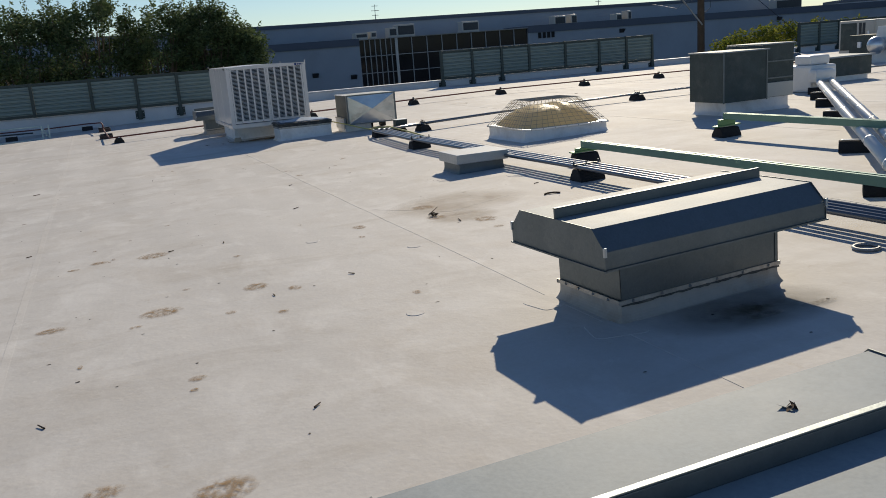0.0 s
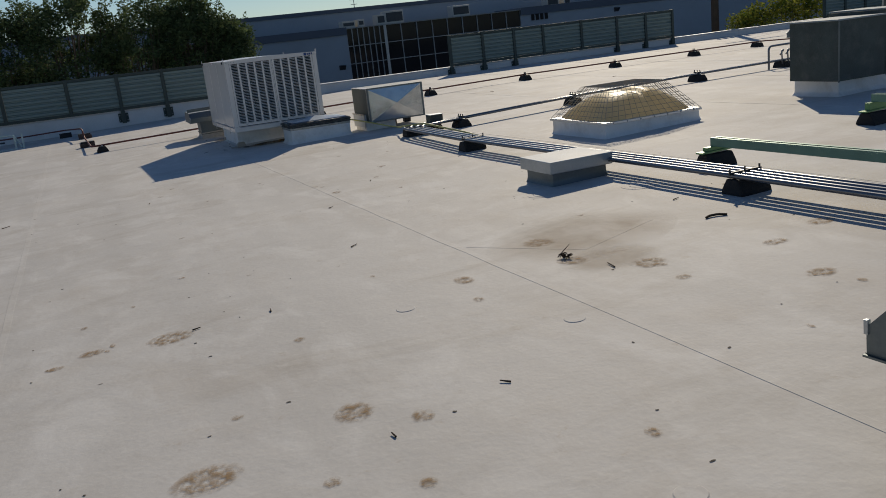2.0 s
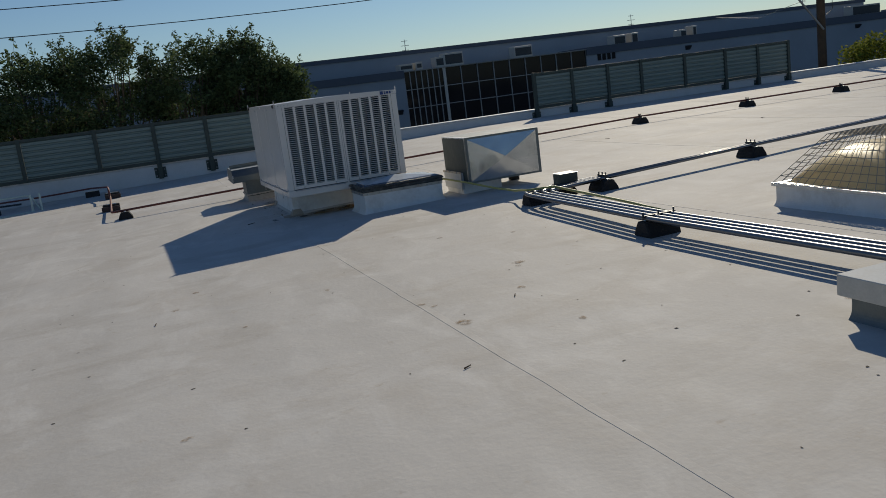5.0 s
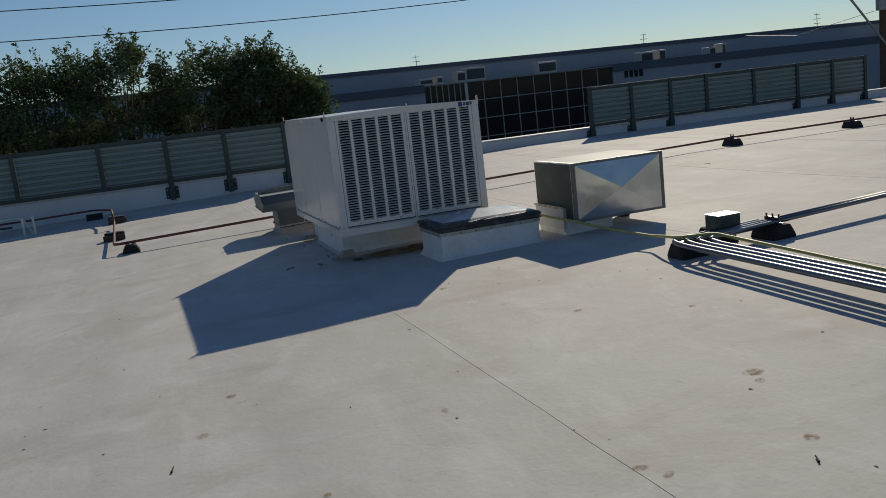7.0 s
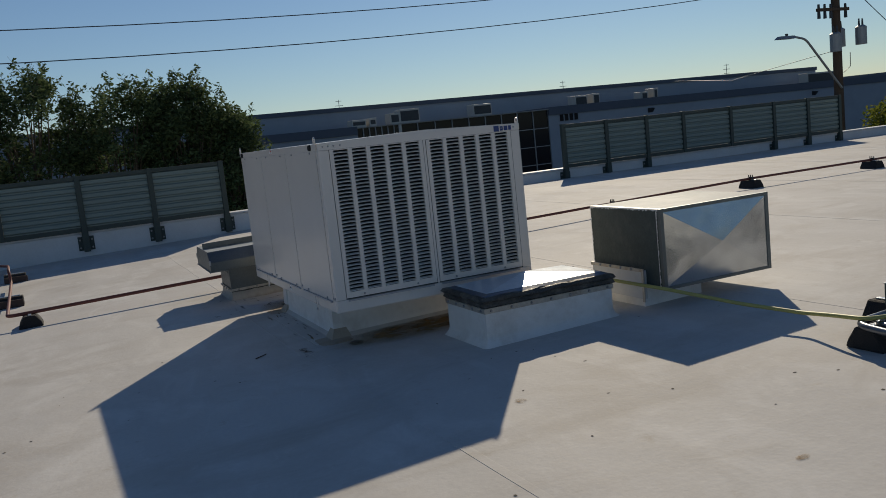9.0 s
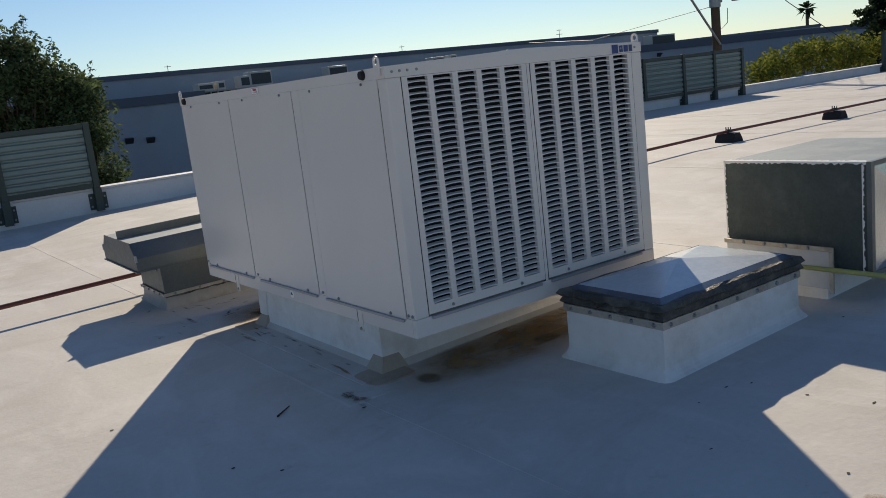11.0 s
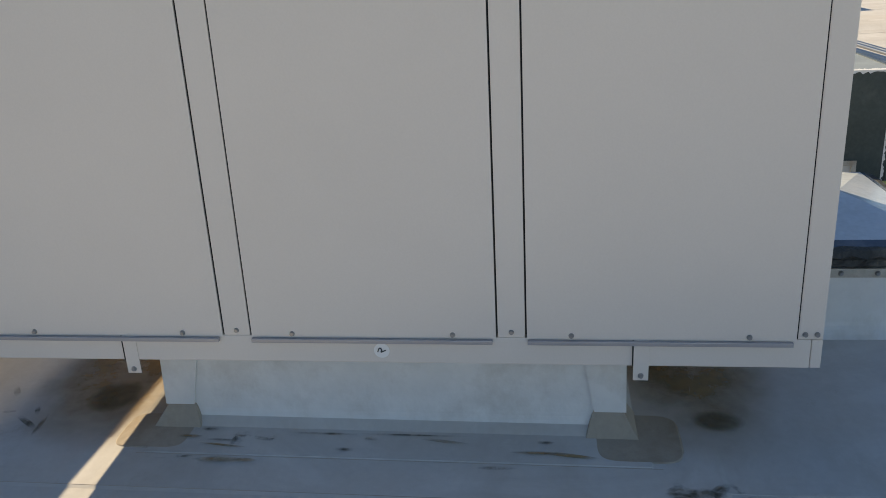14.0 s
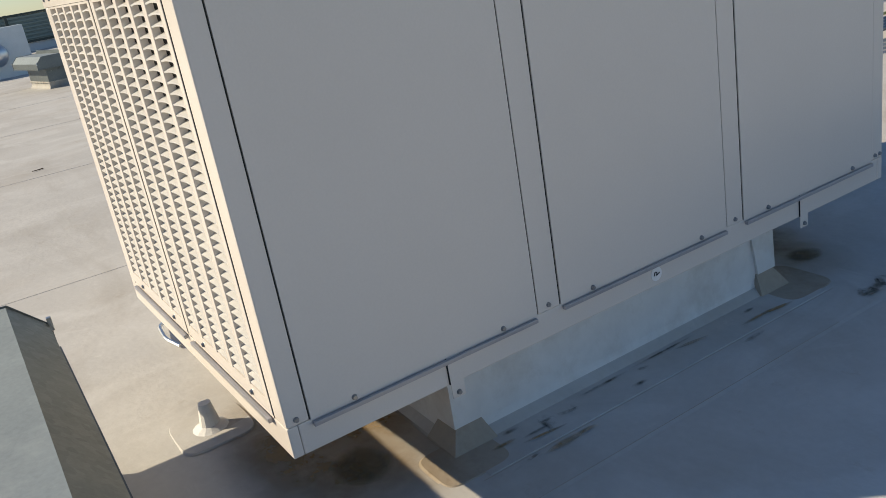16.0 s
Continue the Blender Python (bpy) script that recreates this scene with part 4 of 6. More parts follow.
# ---- low capped curb beside the conduits ----
def capped_curb():
    c = thing("capped_curb", pose(4.68, 9.87, floor_z(4.68, 9.87)), "low white roof curb with a bright sheet metal cap", "roof curb")
    bm = bmesh.new()
    flared_curb(bm, -0.29, 0.29, -0.235, 0.235, -0.002, 0.13, 0.02, at=(4.68, 9.87, floor_z(4.68, 9.87)))
    # neck in darker metal, to hold the shade under the cap
    part("curb", bm, GALV_OLD, c)
    bm = bmesh.new()
    box(bm, -0.34, 0.34, -0.285, 0.285, 0.118, 0.230, 0.006)
    # one cap, two colours: shade put into the sides, sky brightness into the top
    for f in bm.faces:
        f.material_index = 1 if f.normal.z > 0.9 else 0
    part("cap", bm, [GALV_MID, CAP_TOP_LIT], c, "galvanised cap, coloured darker on its shaded sides and paler on its lit top")
    return c


capped_curb()


# ---- amber dome skylight under a wire cage ----
def dome():
    x0, x1, y0, y1 = 6.27, 7.68, 11.53, 12.74
    s = thing("dome_skylight", pose(0, 0, 0), "amber fibreglass dome skylight under a wire cage on a white curb", "skylight")
    zt = 0.232
    bm = bmesh.new()
    flared_curb(bm, x0, x1, y0, y1, -0.002, zt, 0.03)
    part("curb", bm, FLASHING, s, "white membrane curb")
    bm = bmesh.new()
    for r in ((x0 - 0.03, x1 + 0.03, y0 - 0.03, y0 + 0.05, zt + 0.001, zt + 0.03), (x0 - 0.03, x1 + 0.03, y1 - 0.05, y1 + 0.03, zt + 0.001, zt + 0.03), (x0 - 0.03, x0 + 0.05, y0 + 0.051, y1 - 0.051, zt + 0.001, zt + 0.03), (x1 - 0.05, x1 + 0.03, y0 + 0.051, y1 - 0.051, zt + 0.001, zt + 0.03)):
        box(bm, *r, bevel=0.003)
    fr = part("frame", bm, GALV, s, "aluminium frame")
    bm = bmesh.new()
    n = 32
    grid = []
    for i in range(n + 1):
        row = []
        for j in range(n + 1):
            u, w = 2 * i / n - 1, 2 * j / n - 1
            e = (1 - abs(u) ** 2.6) * (1 - abs(w) ** 2.6)
            e *= (0.90 if u < 0.05 else 0.90 + 0.10 * min(1, (u - 0.05) / 0.25)) * (1 - 0.16 * math.exp(-((u - 0.08) / 0.11) ** 2))
            row.append(bm.verts.new(((x0 + x1) / 2 + u * (x1 - x0 - 0.1) / 2, (y0 + y1) / 2 + w * (y1 - y0 - 0.1) / 2, zt + 0.012 + 0.345 * max(e, 0) ** 0.62)))
        grid.append(row)
    for i in range(n):
        for j in range(n):
            bm.faces.new((grid[i][j], grid[i + 1][j], grid[i + 1][j + 1], grid[i][j + 1]))
    part("dome", bm, DOME, s, "glossy amber dome", True)
    # cage: sloping sides and a flat top
    q, zc = 0.29, zt + 0.41
    lo = rect(x0 - 0.02, x1 + 0.02, y0 - 0.02, y1 + 0.02)
    hi = rect(x0 + q, x1 - q, y0 + q, y1 - q)
    def P(k, t, f):
        a, b = lo[k], lo[(k + 1) % 4]
        c, d = hi[k], hi[(k + 1) % 4]
        p = [a[i] + (b[i] - a[i]) * t for i in (0, 1)]
        r = [c[i] + (d[i] - c[i]) * t for i in (0, 1)]
        return (p[0] + (r[0] - p[0]) * f, p[1] + (r[1] - p[1]) * f, zt + 0.03 + (zc - zt - 0.03) * f)
    wires = [(P(k, i / 14, 0), P(k, i / 14, 1)) for k in range(4) for i in range(14)] + [(P(k, 0, j / 7), P(k, 1, j / 7)) for k in range(4) for j in range(8)]
    for i in range(1, 14):
        t = i / 14
        wires.append(((x0 + q + (x1 - x0 - 2 * q) * t, y0 + q, zc), (x0 + q + (x1 - x0 - 2 * q) * t, y1 - q, zc)))
        wires.append(((x0 + q, y0 + q + (y1 - y0 - 2 * q) * t, zc + 0.004), (x1 - q, y0 + q + (y1 - y0 - 2 * q) * t, zc + 0.004)))
    cage = new("wire_cage")
    cage.parent = s
    for a, b in wires:
        bm = bmesh.new()
        tube(bm, [a, b], 0.0027, 4)
        part("wire", bm, CAGE, cage)
    for x in [x0 + 0.1 + i * (x1 - x0 - 0.2) / 6 for i in range(7)]:
        bm = bmesh.new()
        bmesh.ops.create_cone(bm, cap_ends=True, segments=8, radius1=0.010, radius2=0.006, depth=0.01, matrix=Matrix.Translation((x, y0 - 0.034, zt + 0.015)) @ Matrix.Rotation(radians(90), 4, "X"))
        part("screw", bm, SCREW, fr)
    return s


dome()


# ---- pipe supports ----
def block_mesh():
    bm = bmesh.new()
    prof = [(-0.12, 0), (0.12, 0), (0.108, 0.04), (0.055, 0.125), (-0.055, 0.125), (-0.108, 0.04)]
    extrude_x(bm, prof, -0.15, 0.15)
    bmesh.ops.bevel(bm, geom=list(bm.edges), offset=0.008, segments=1, affect="EDGES")
    return bm


first_block = None


def support(x, y, turn=0, strut=True, scale=1.0):
    """A tapered black rubber block with a steel channel on top."""
    global first_block
    m = pose(x, y, floor_z(x, y) - 0.003, 0, 0, turn)
    if first_block is None:
        b = thing("pipe_support", m, "tapered black rubber pipe support block with a steel channel", "pipe support", "rubber pipe supports")
        part("rubber_block", block_mesh(), RUBBER, b)
        bm = bmesh.new()
        box(bm, -0.12, 0.12, -0.016, 0.016, 0.1255, 0.135, 0.002)
        part("channel", bm, GALV, b, "galvanised channel")
        first_block = b
        return b
    return copy_thing(first_block, m)


for x, y, a in ((5.28, 15.36, 0), (5.06, 12.76, 0), (5.13, 7.96, 0), (5.18, 3.4, 0), (6.12, 15.36, 90), (8.30, 15.46, 90), (11.15, 15.68, 90), (13.4, 15.85, 90), (5.74, 15.62, 90)):
    support(x, y, a)
for x in (0.87, 5.60, 8.40, 11.02, 13.74, 16.35, 18.6):
    support(x, 22.0, 90)
for x, y in ((0.62, 23.75), (0.60, 26.4), (0.15, 27.75), (-1.85, 27.1)):
    support(x, y, 0)
for x, y in ((7.75, 6.95), (9.7, 9.05), (11.1, 10.55), (12.1, 11.65), (13.0, 12.6), (6.2, 5.25)):
    support(x, y, -47)


def run(name, label, category, tubes, mat, clamps=()):
    t = thing(name, pose(0, 0, 0), label, category)
    for pts, r in tubes:
        bm = bmesh.new()
        tube(bm, pts, r)
        part("pipe", bm, mat, t, "", True)
    for c in clamps:
        bm = bmesh.new()
        box(bm, *c, bevel=0.003)
        cl = part("clamp", bm, DARK_STEEL, t, "dark steel clamp")
        x0, x1, y0, y1, z0, z1 = c
        wide = x1 - x0 > y1 - y0
        for f in (0.04, 0.5, 0.96):
            bm = bmesh.new()
            cyl(bm, x0 + (x1 - x0) * (f if wide else 0.5), y0 + (y1 - y0) * (0.5 if wide else f), z0 - 0.01, z1 + 0.028, 0.008, 0.008, 6)
            part("bolt", bm, DARK_STEEL, cl)
    return t


tubes = []
for i in range(4):
    o = 0.078 * i
    tubes.append(([(5.09 + o, -1.0, 0.294), (5.0 + o, 8.0, 0.228), (4.96 + o, 12.9, 0.170), (5.09 + o, 15.16 - 0.05 * i, 0.140), (5.14 + o, 15.42 - 0.055 * i, 0.142), (6.05, 15.46 - 0.055 * i, 0.162)], 0.0215))
run("conduit_bundle", "bundle of shiny steel conduits strapped to rubber blocks", "conduit", tubes, CONDUIT, [(x - 0.16, x + 0.16, y - 0.012, y + 0.012, z + 0.017, z + 0.030) for x, y, z in ((5.16, 3.4, 0.262), (5.117, 7.96, 0.228), (5.08, 12.76, 0.167))])
run("conduit_pair", "pair of shiny steel conduits crossing the roof on rubber blocks", "conduit", [([(6.0, 15.32 + 0.07 * i, 0.16), (8.3, 15.42 + 0.07 * i, 0.227), (11.15, 15.64 + 0.07 * i, 0.26), (13.4, 15.81 + 0.07 * i, 0.26), (21, 16.3 + 0.07 * i, 0.25)], 0.02) for i in range(2)], CONDUIT, [(x - 0.02, x + 0.02, y - 0.08, y + 0.08, z + 0.012, z + 0.04) for x, y, z in ((6.12, 15.36, 0.164), (8.3, 15.46, 0.227), (11.15, 15.68, 0.26))])
run("gas_pipe", "rust-red gas pipe carried on black rubber blocks", "gas pipe", [([(-7.0, 28.0, 0.03), (-0.9, 27.75, 0.06), (0.15, 27.6, 0.10), (0.54, 26.2, 0.17), (0.57, 25.5, 0.17), (0.58, 25.44, 0.0), (0.66, 22.0, 0.02), (5.60, 22.0, 0.155), (8.40, 22.0, 0.215), (11.02, 22.0, 0.26), (18.8, 22.0, 0.26), (19.6, 20.6, 0.26), (23.0, 20.5, 0.26)], 0.019)], GAS_PIPE, [(x - 0.015, x + 0.015, 21.96, 22.04, z, z + 0.028) for x, z in ((5.60, 0.155), (8.40, 0.215), (11.02, 0.26), (13.74, 0.26), (16.35, 0.26))])
run("flexible_conduit", "yellow-green flexible conduit lying across the roof", "conduit", [([(4.62, 17.93, 0.24), (4.95, 17.9, 0.20), (5.10, 16.95, 0.16), (5.20, 16.35, 0.12), (5.27, 15.9, 0.11), (5.20, 15.62, 0.15), (5.16, 15.36, 0.175), (5.42, 15.22, 0.185), (5.34, 14.2, 0.185), (5.27, 13.4, 0.187), (5.205, 12.77, 0.178)], 0.013)], YELLOW_CABLE)
jb = thing("junction_box", pose(5.72, 15.50, 0.135), "small galvanised junction box on a support block", "electrical box")
bm = bmesh.new()
box(bm, -0.11, 0.11, -0.09, 0.09, 0, 0.135, 0.005)
part("box_body", bm, GREY_BOX, jb)
bm = bmesh.new()
box(bm, -0.116, 0.116, -0.096, 0.096, 0.136, 0.143, 0.002)
part("lid", bm, GALV_MID, jb)
for x, y1, lift in ((5.74, 9.02, 0.0), (8.0, 9.22, 0.04)):
    st = thing("strut_rail", pose(0, 0, 0), "long green-coated steel strut rail on rubber feet", "strut rail", "green strut rails")
    bm = bmesh.new()
    b0, b1 = 0.185 + lift, 0.262 + lift
    for r in ((x - 0.041, x - 0.036, -1.0, y1, b0, b1), (x + 0.036, x + 0.041, -1.0, y1, b0, b1), (x - 0.0355, x + 0.0355, -1.0, y1, b0, b0 + 0.005), (x - 0.0355, x - 0.015, -1.0, y1, b1 - 0.005, b1), (x + 0.015, x + 0.0355, -1.0, y1, b1 - 0.005, b1)):
        box(bm, *r)
    part("channel", drape(bm), STRUT, st)
    for y in (y1 - 0.02, 4.6, 0.6):
        bm = bmesh.new()
        box(bm, x - 0.19, x + 0.19, y - 0.045, y + 0.045, 0.134, 0.150, 0.003)
        box(bm, x - 0.12, x + 0.12, y - 0.03, y + 0.03, 0.151, b0 - 0.001, 0.003)
        part("foot_plate", drape(bm), STRUT_FOOT, st, "bright green foot plate")
        support(x, y, 0)
pp = thing("jacketed_pipes", pose(0, 0, 0), "pair of white jacketed pipes running across the roof", "pipe")
for a, b in (((13.15, 12.70), (4.1, 2.85)), ((13.42, 12.66), (4.38, 2.88))):
    ends = [Vector((*p, floor_z(*p) + 0.21)) for p in (a, b)]
    bm = bmesh.new()
    tube(bm, [ends[0] + Vector((0.4, 0.4, 0.12)), ends[0], ends[1]], 0.058, 16)
    part("pipe", bm, JACKET, pp, "", True)
    for k in range(8):
        c = ends[0].lerp(ends[1], 0.08 + 0.11 * k)
        bm = bmesh.new()
        tube(bm, [c, c + Vector((-0.03, -0.0325, 0))], 0.063, 16)
        part("band", bm, GALV, pp)


# ---- screens on the parapet ----
def screen(posts, feet, m, label):
    """Corrugated panels in dark frames between posts; x along, y towards the outside."""
    s = thing("equipment_screen", m, label, "screen fence", "parapet screens")
    zb, zt = 0.385, 1.37
    for x in posts:
        bm = bmesh.new()
        box(bm, x - 0.045, x + 0.045, -0.05, 0.05, zb, zt + 0.01, 0.004)
        part("post", bm, SCREEN_FRAME, s)
    for x in feet:
        bm = bmesh.new()
        box(bm, x - 0.055, x + 0.055, -0.055, 0.045, 0.03, zb - 0.001, 0.004)
        box(bm, x - 0.135, x + 0.135, 0.0455, 0.054, 0.05, 0.30, 0.003)
        f = part("foot", bm, SCREEN_FRAME, s)
        for dx in (-0.1, 0.1):
            for dz in (0.1, 0.24):
                bm = bmesh.new()
                bmesh.ops.create_cone(bm, cap_ends=True, segments=8, radius1=0.018, radius2=0.014, depth=0.02, matrix=Matrix.Translation((x + dx, 0.036, dz)) @ Matrix.Rotation(radians(90), 4, "X"))
                part("bolt", bm, GREY_STEEL, f)
    for a, b in zip(posts, posts[1:]):
        bm = bmesh.new()
        box(bm, a + 0.046, b - 0.046, -0.03, 0.03, zt - 0.07, zt, 0.003)
        part("rail", bm, SCREEN_FRAME, s)
        bm = bmesh.new()
        box(bm, a + 0.046, b - 0.046, -0.03, 0.03, zb, zb + 0.08, 0.003)
        part("rail", bm, SCREEN_FRAME, s)
        bm = bmesh.new()
        rows, n = [], 42
        for i in range(n + 1):
            z = zb + 0.081 + (zt - 0.071 - zb - 0.081) * i / n
            k = i % 6
            d = 0.016 if k in (0, 1) else -0.014
            rows.append((bm.verts.new((a + 0.05, d, z)), bm.verts.new((b - 0.05, d, z))))
        for p, r in zip(rows, rows[1:]):
            bm.faces.new((p[0], p[1], r[1], r[0]))
        part("corrugated_panel", bm, SCREEN_PANEL, s, "pale corrugated panel")
    return s


YS = Y1 - 0.056
left = [-1.23 - 1.48 * i for i in range(12, -1, -1)] + [0.40, 1.72, 2.945, 4.235]
screen(left, [x for x in left if 1.5 < x], pose(0, YS, 0), "pale corrugated screen in dark green frames along the parapet")
right = [11.93, 13.11, 14.28, 15.40, 16.92, 18.39, 19.61, 20.79]
screen(right, [11.93, 13.11, 14.28, 18.39, 19.61, 20.79], pose(0, YS, 0), "pale corrugated screen in dark frames before the glazed building")
far = [28.2, 29.3, 30.4, 31.5, 32.5, 33.4]
screen(far, far[:4], pose(0, YS, 0), "far end of the corrugated parapet screen")
east = [1.7 * i for i in range(14)]
screen(east, [0.0], pose(X1 - 0.056, Y1 - 0.8, 0, 0, 0, -90), "long corrugated screen along the far parapet")


# ---- office building across the street ----
def office():
    b = thing("office_building", pose(0, 0, 0), "blue-grey stucco office building with dark band and glazed corner", "building")
    G, GL, GR, YF = -5.2, 19.9, 34.55, 64.5
    bm = boxes((-70, GL, YF, 69, G, 2.03), (GR, 120, YF, 69, G, 2.03))
    box(bm, GL, GR, YF + 1.0, 69, G, 2.03)
    part("wall", bm, STUCCO, b)
    bm = boxes((-70, GL, YF - 0.1, 69, 2.031, 2.56), (GR, 120, YF - 0.1, 69, 2.031, 2.62))
    part("band", bm, STUCCO_DARK, b, "dark blue parapet band")
    bm = boxes((-66, 67.3, 69.5, 108, G, 3.80))
    part("upper_wall", bm, STUCCO, b)
    bm = boxes((-66.1, 67.4, 69.4, 108, 3.801, 4.10))
    part("roof", bm, STUCCO_DARK, b, "dark roof edge")
    bm = boxes((GL, GR, YF - 0.1, 69, 2.45, 2.50))
    part("glazing_head", bm, GREY_STEEL, b)
    rows = [-3.95, -2.67, -1.39, -0.11, 1.17, 2.45]
    cols = [GL + 0.435 * i for i in range(7)] + [22.95 + 1.289 * i for i in range(10)]
    for a, c in zip(cols, cols[1:]):
        for z0, z1 in zip(rows, rows[1:]):
            bm = boxes((a + 0.035, c - 0.035, YF + 0.10, YF + 0.14, z0 + 0.03, z1 - 0.03))
            part("pane", bm, PANE, b)
    for x in cols:
        w = 0.11 if abs(x - 22.95) < 0.01 else 0.035
        bm = boxes((x - w, x + w, YF + 0.03, YF + 0.16, rows[0], 2.449))
        part("mullion", bm, MULLION if w > 0.1 else GREY_STEEL, b)
    for z in rows:
        for a, c in zip(cols, cols[1:]):
            bm = boxes((a + 0.036, c - 0.036, YF + 0.04, YF + 0.16, z - 0.03, z + 0.03))
            part("transom", bm, GREY_STEEL, b)
    # house number as plain bars
    for i in range(4):
        bm = boxes((35.5 + 0.42 * i, 35.78 + 0.42 * i, YF - 0.06, YF - 0.004, 1.55, 2.02))
        part("number_bar", bm, BLACK_GAP, b)
    for x, z in ((14.8, 0.0), (16.0, -0.1), (19.0, -0.45), (43.5, 1.5), (61, 1.5)):
        bm = bmesh.new()
        extrude_x(bm, [(YF - 0.01, z), (YF - 0.01, z + 0.35), (YF - 0.3, z + 0.3)], x, x + 0.45)
        part("wall_light", bm, DARK_STEEL, b)
    return b


office()
for x, y, w, h in ((20.6, 66.4, 1.0, 0.45), (21.6, 66.4, 0.5, 0.5), (23.3, 66.6, 0.7, 0.7), (24.4, 66.6, 1.5, 0.9), (30.2, 66.8, 1.5, 0.8), (38.6, 66.6, 1.1, 0.75), (40.0, 66.6, 0.6, 0.8), (44.6, 66.6, 0.6, 0.6), (45.7, 66.6, 0.4, 0.8), (64, 66.6, 3.2, 0.9)):
    a = thing("rooftop_unit", pose(x, y, 2.56), "small grey rooftop unit on the office building", "air conditioner", "office rooftop units")
    part("cabinet", boxes((-w / 2, w / 2, -0.5, 0.5, -0.55, h), bevel=0.02), AC_BEIGE, a)
    part("grille", boxes((-w / 2 + 0.08, w / 2 - 0.08, -0.52, -0.501, 0.1, h - 0.12)), DARK_STEEL, a)


# ---- trees ----
def leaves(bm, c, rx, ry, rz, n, size, rnd, shell=0.35):
    for _ in range(n):
        d = Vector((rnd.gauss(0, 1), rnd.gauss(0, 1), rnd.gauss(0, 1))).normalized() * (rnd.random() ** shell)
        p = Vector(c) + Vector((d.x * rx, d.y * ry, d.z * rz))
        a = Vector((rnd.uniform(-1, 1), rnd.uniform(-1, 1), rnd.uniform(-0.7, 0.7))).normalized()
        b = a.cross(Vector((rnd.uniform(-1, 1), rnd.uniform(-1, 1), rnd.uniform(-1, 1)))).normalized()
        s = size * rnd.uniform(0.6, 1.4)
        v = [bm.verts.new(p + q) for q in (a * s, b * s * 0.42, -a * s, -b * s * 0.42)]
        bm.faces.new(v)


def limb(bm, a, b, r0, r1, sides=7):
    a, b = Vector(a), Vector(b)
    d = (b - a).normalized()
    s = d.cross(Vector((0.3, 0.9, 0.1))).normalized()
    u = s.cross(d)
    ra = [bm.verts.new(a + (s * math.cos(6.283 * i / sides) + u * math.sin(6.283 * i / sides)) * r0) for i in range(sides)]
    rb = [bm.verts.new(b + (s * math.cos(6.283 * i / sides) + u * math.sin(6.283 * i / sides)) * r1) for i in range(sides)]
    for i in range(sides):
        bm.faces.new((ra[i], ra[(i + 1) % sides], rb[(i + 1) % sides], rb[i]))


def tree(x, y, top, spread, seed, leaf=LEAF_DARK, clumps=84, per=260, size=0.085, base=-5.2, low=0.34, label="dense dark olive-green street tree with a ragged crown"):
    """Tapered trunk, forking limbs and a crown of many small leaves in loose clumps."""
    rnd = random.Random(seed)
    t = thing("tree", pose(0, 0, 0), label, "tree", "street trees")
    h = top - base
    wood, crown = bmesh.new(), bmesh.new()
    fork = Vector((x, y, base + h * 0.28))
    limb(wood, (x, y, base), fork, 0.20, 0.14)
    for i in range(clumps):
        a = 6.283 * (i * 0.618 % 1) + rnd.uniform(-0.3, 0.3)
        f = rnd.uniform(low, 1.0)
        r = spread * math.sqrt(max(0.08, 1 - ((f - 0.62) / 0.52) ** 2)) * rnd.uniform(0.35, 1.0)
        c = Vector((x + r * math.cos(a), y + r * math.sin(a) * 0.8, base + h * f - 0.35))
        mid = fork.lerp(c, 0.5) + Vector((rnd.uniform(-0.2, 0.2), rnd.uniform(-0.2, 0.2), 0.25))
        limb(wood, fork, mid, 0.065, 0.04, 5)
        limb(wood, mid, c, 0.04, 0.012, 5)
        k = rnd.uniform(0.45, 0.85)
        leaves(crown, c, k, k, k * 0.8, per, size, rnd)
        for _ in range(3):
            tip = c + Vector((rnd.uniform(-0.7, 0.7), rnd.uniform(-0.7, 0.7), rnd.uniform(0.25, 1.15)))
            limb(wood, c, tip, 0.010, 0.004, 3)
            leaves(crown, c.lerp(tip, 0.8), 0.16, 0.16, 0.26, 14, size, rnd)
    part("trunk", wood, BARK, t)
    part("crown", crown, leaf, t)
    return t


for x, y, top, spread, seed in ((-14.5, 46, 4.3, 3.0, 8), (-10.5, 46, 4.6, 3.0, 1), (-6.0, 44.5, 4.4, 2.8, 2), (-2.2, 45.5, 4.45, 2.7, 3), (0.7, 45.5, 4.95, 2.5, 4), (3.8, 45.8, 4.65, 2.3, 5), (6.2, 46.0, 4.5, 1.8, 6), (7.9, 46.6, 3.1, 1.5, 7)):
    tree(x, y, top, spread, seed, low=0.5 if x > 7 else 0.34)
for x, y, top, spread, seed in ((77.5, 41, 3.0, 3.6, 11), (79.5, 35.5, 4.4, 4.2, 12), (80.5, 29.5, 3.8, 4.2, 13), (81, 23, 4.6, 4.4, 14), (81, 16.5, 4.4, 4.2, 15)):
    tree(x, y, top, spread, seed, LEAF_FAR, 70, 120, 0.2, low=0.3, label="broad olive-green tree beyond the far screen, its leaves paled for haze")


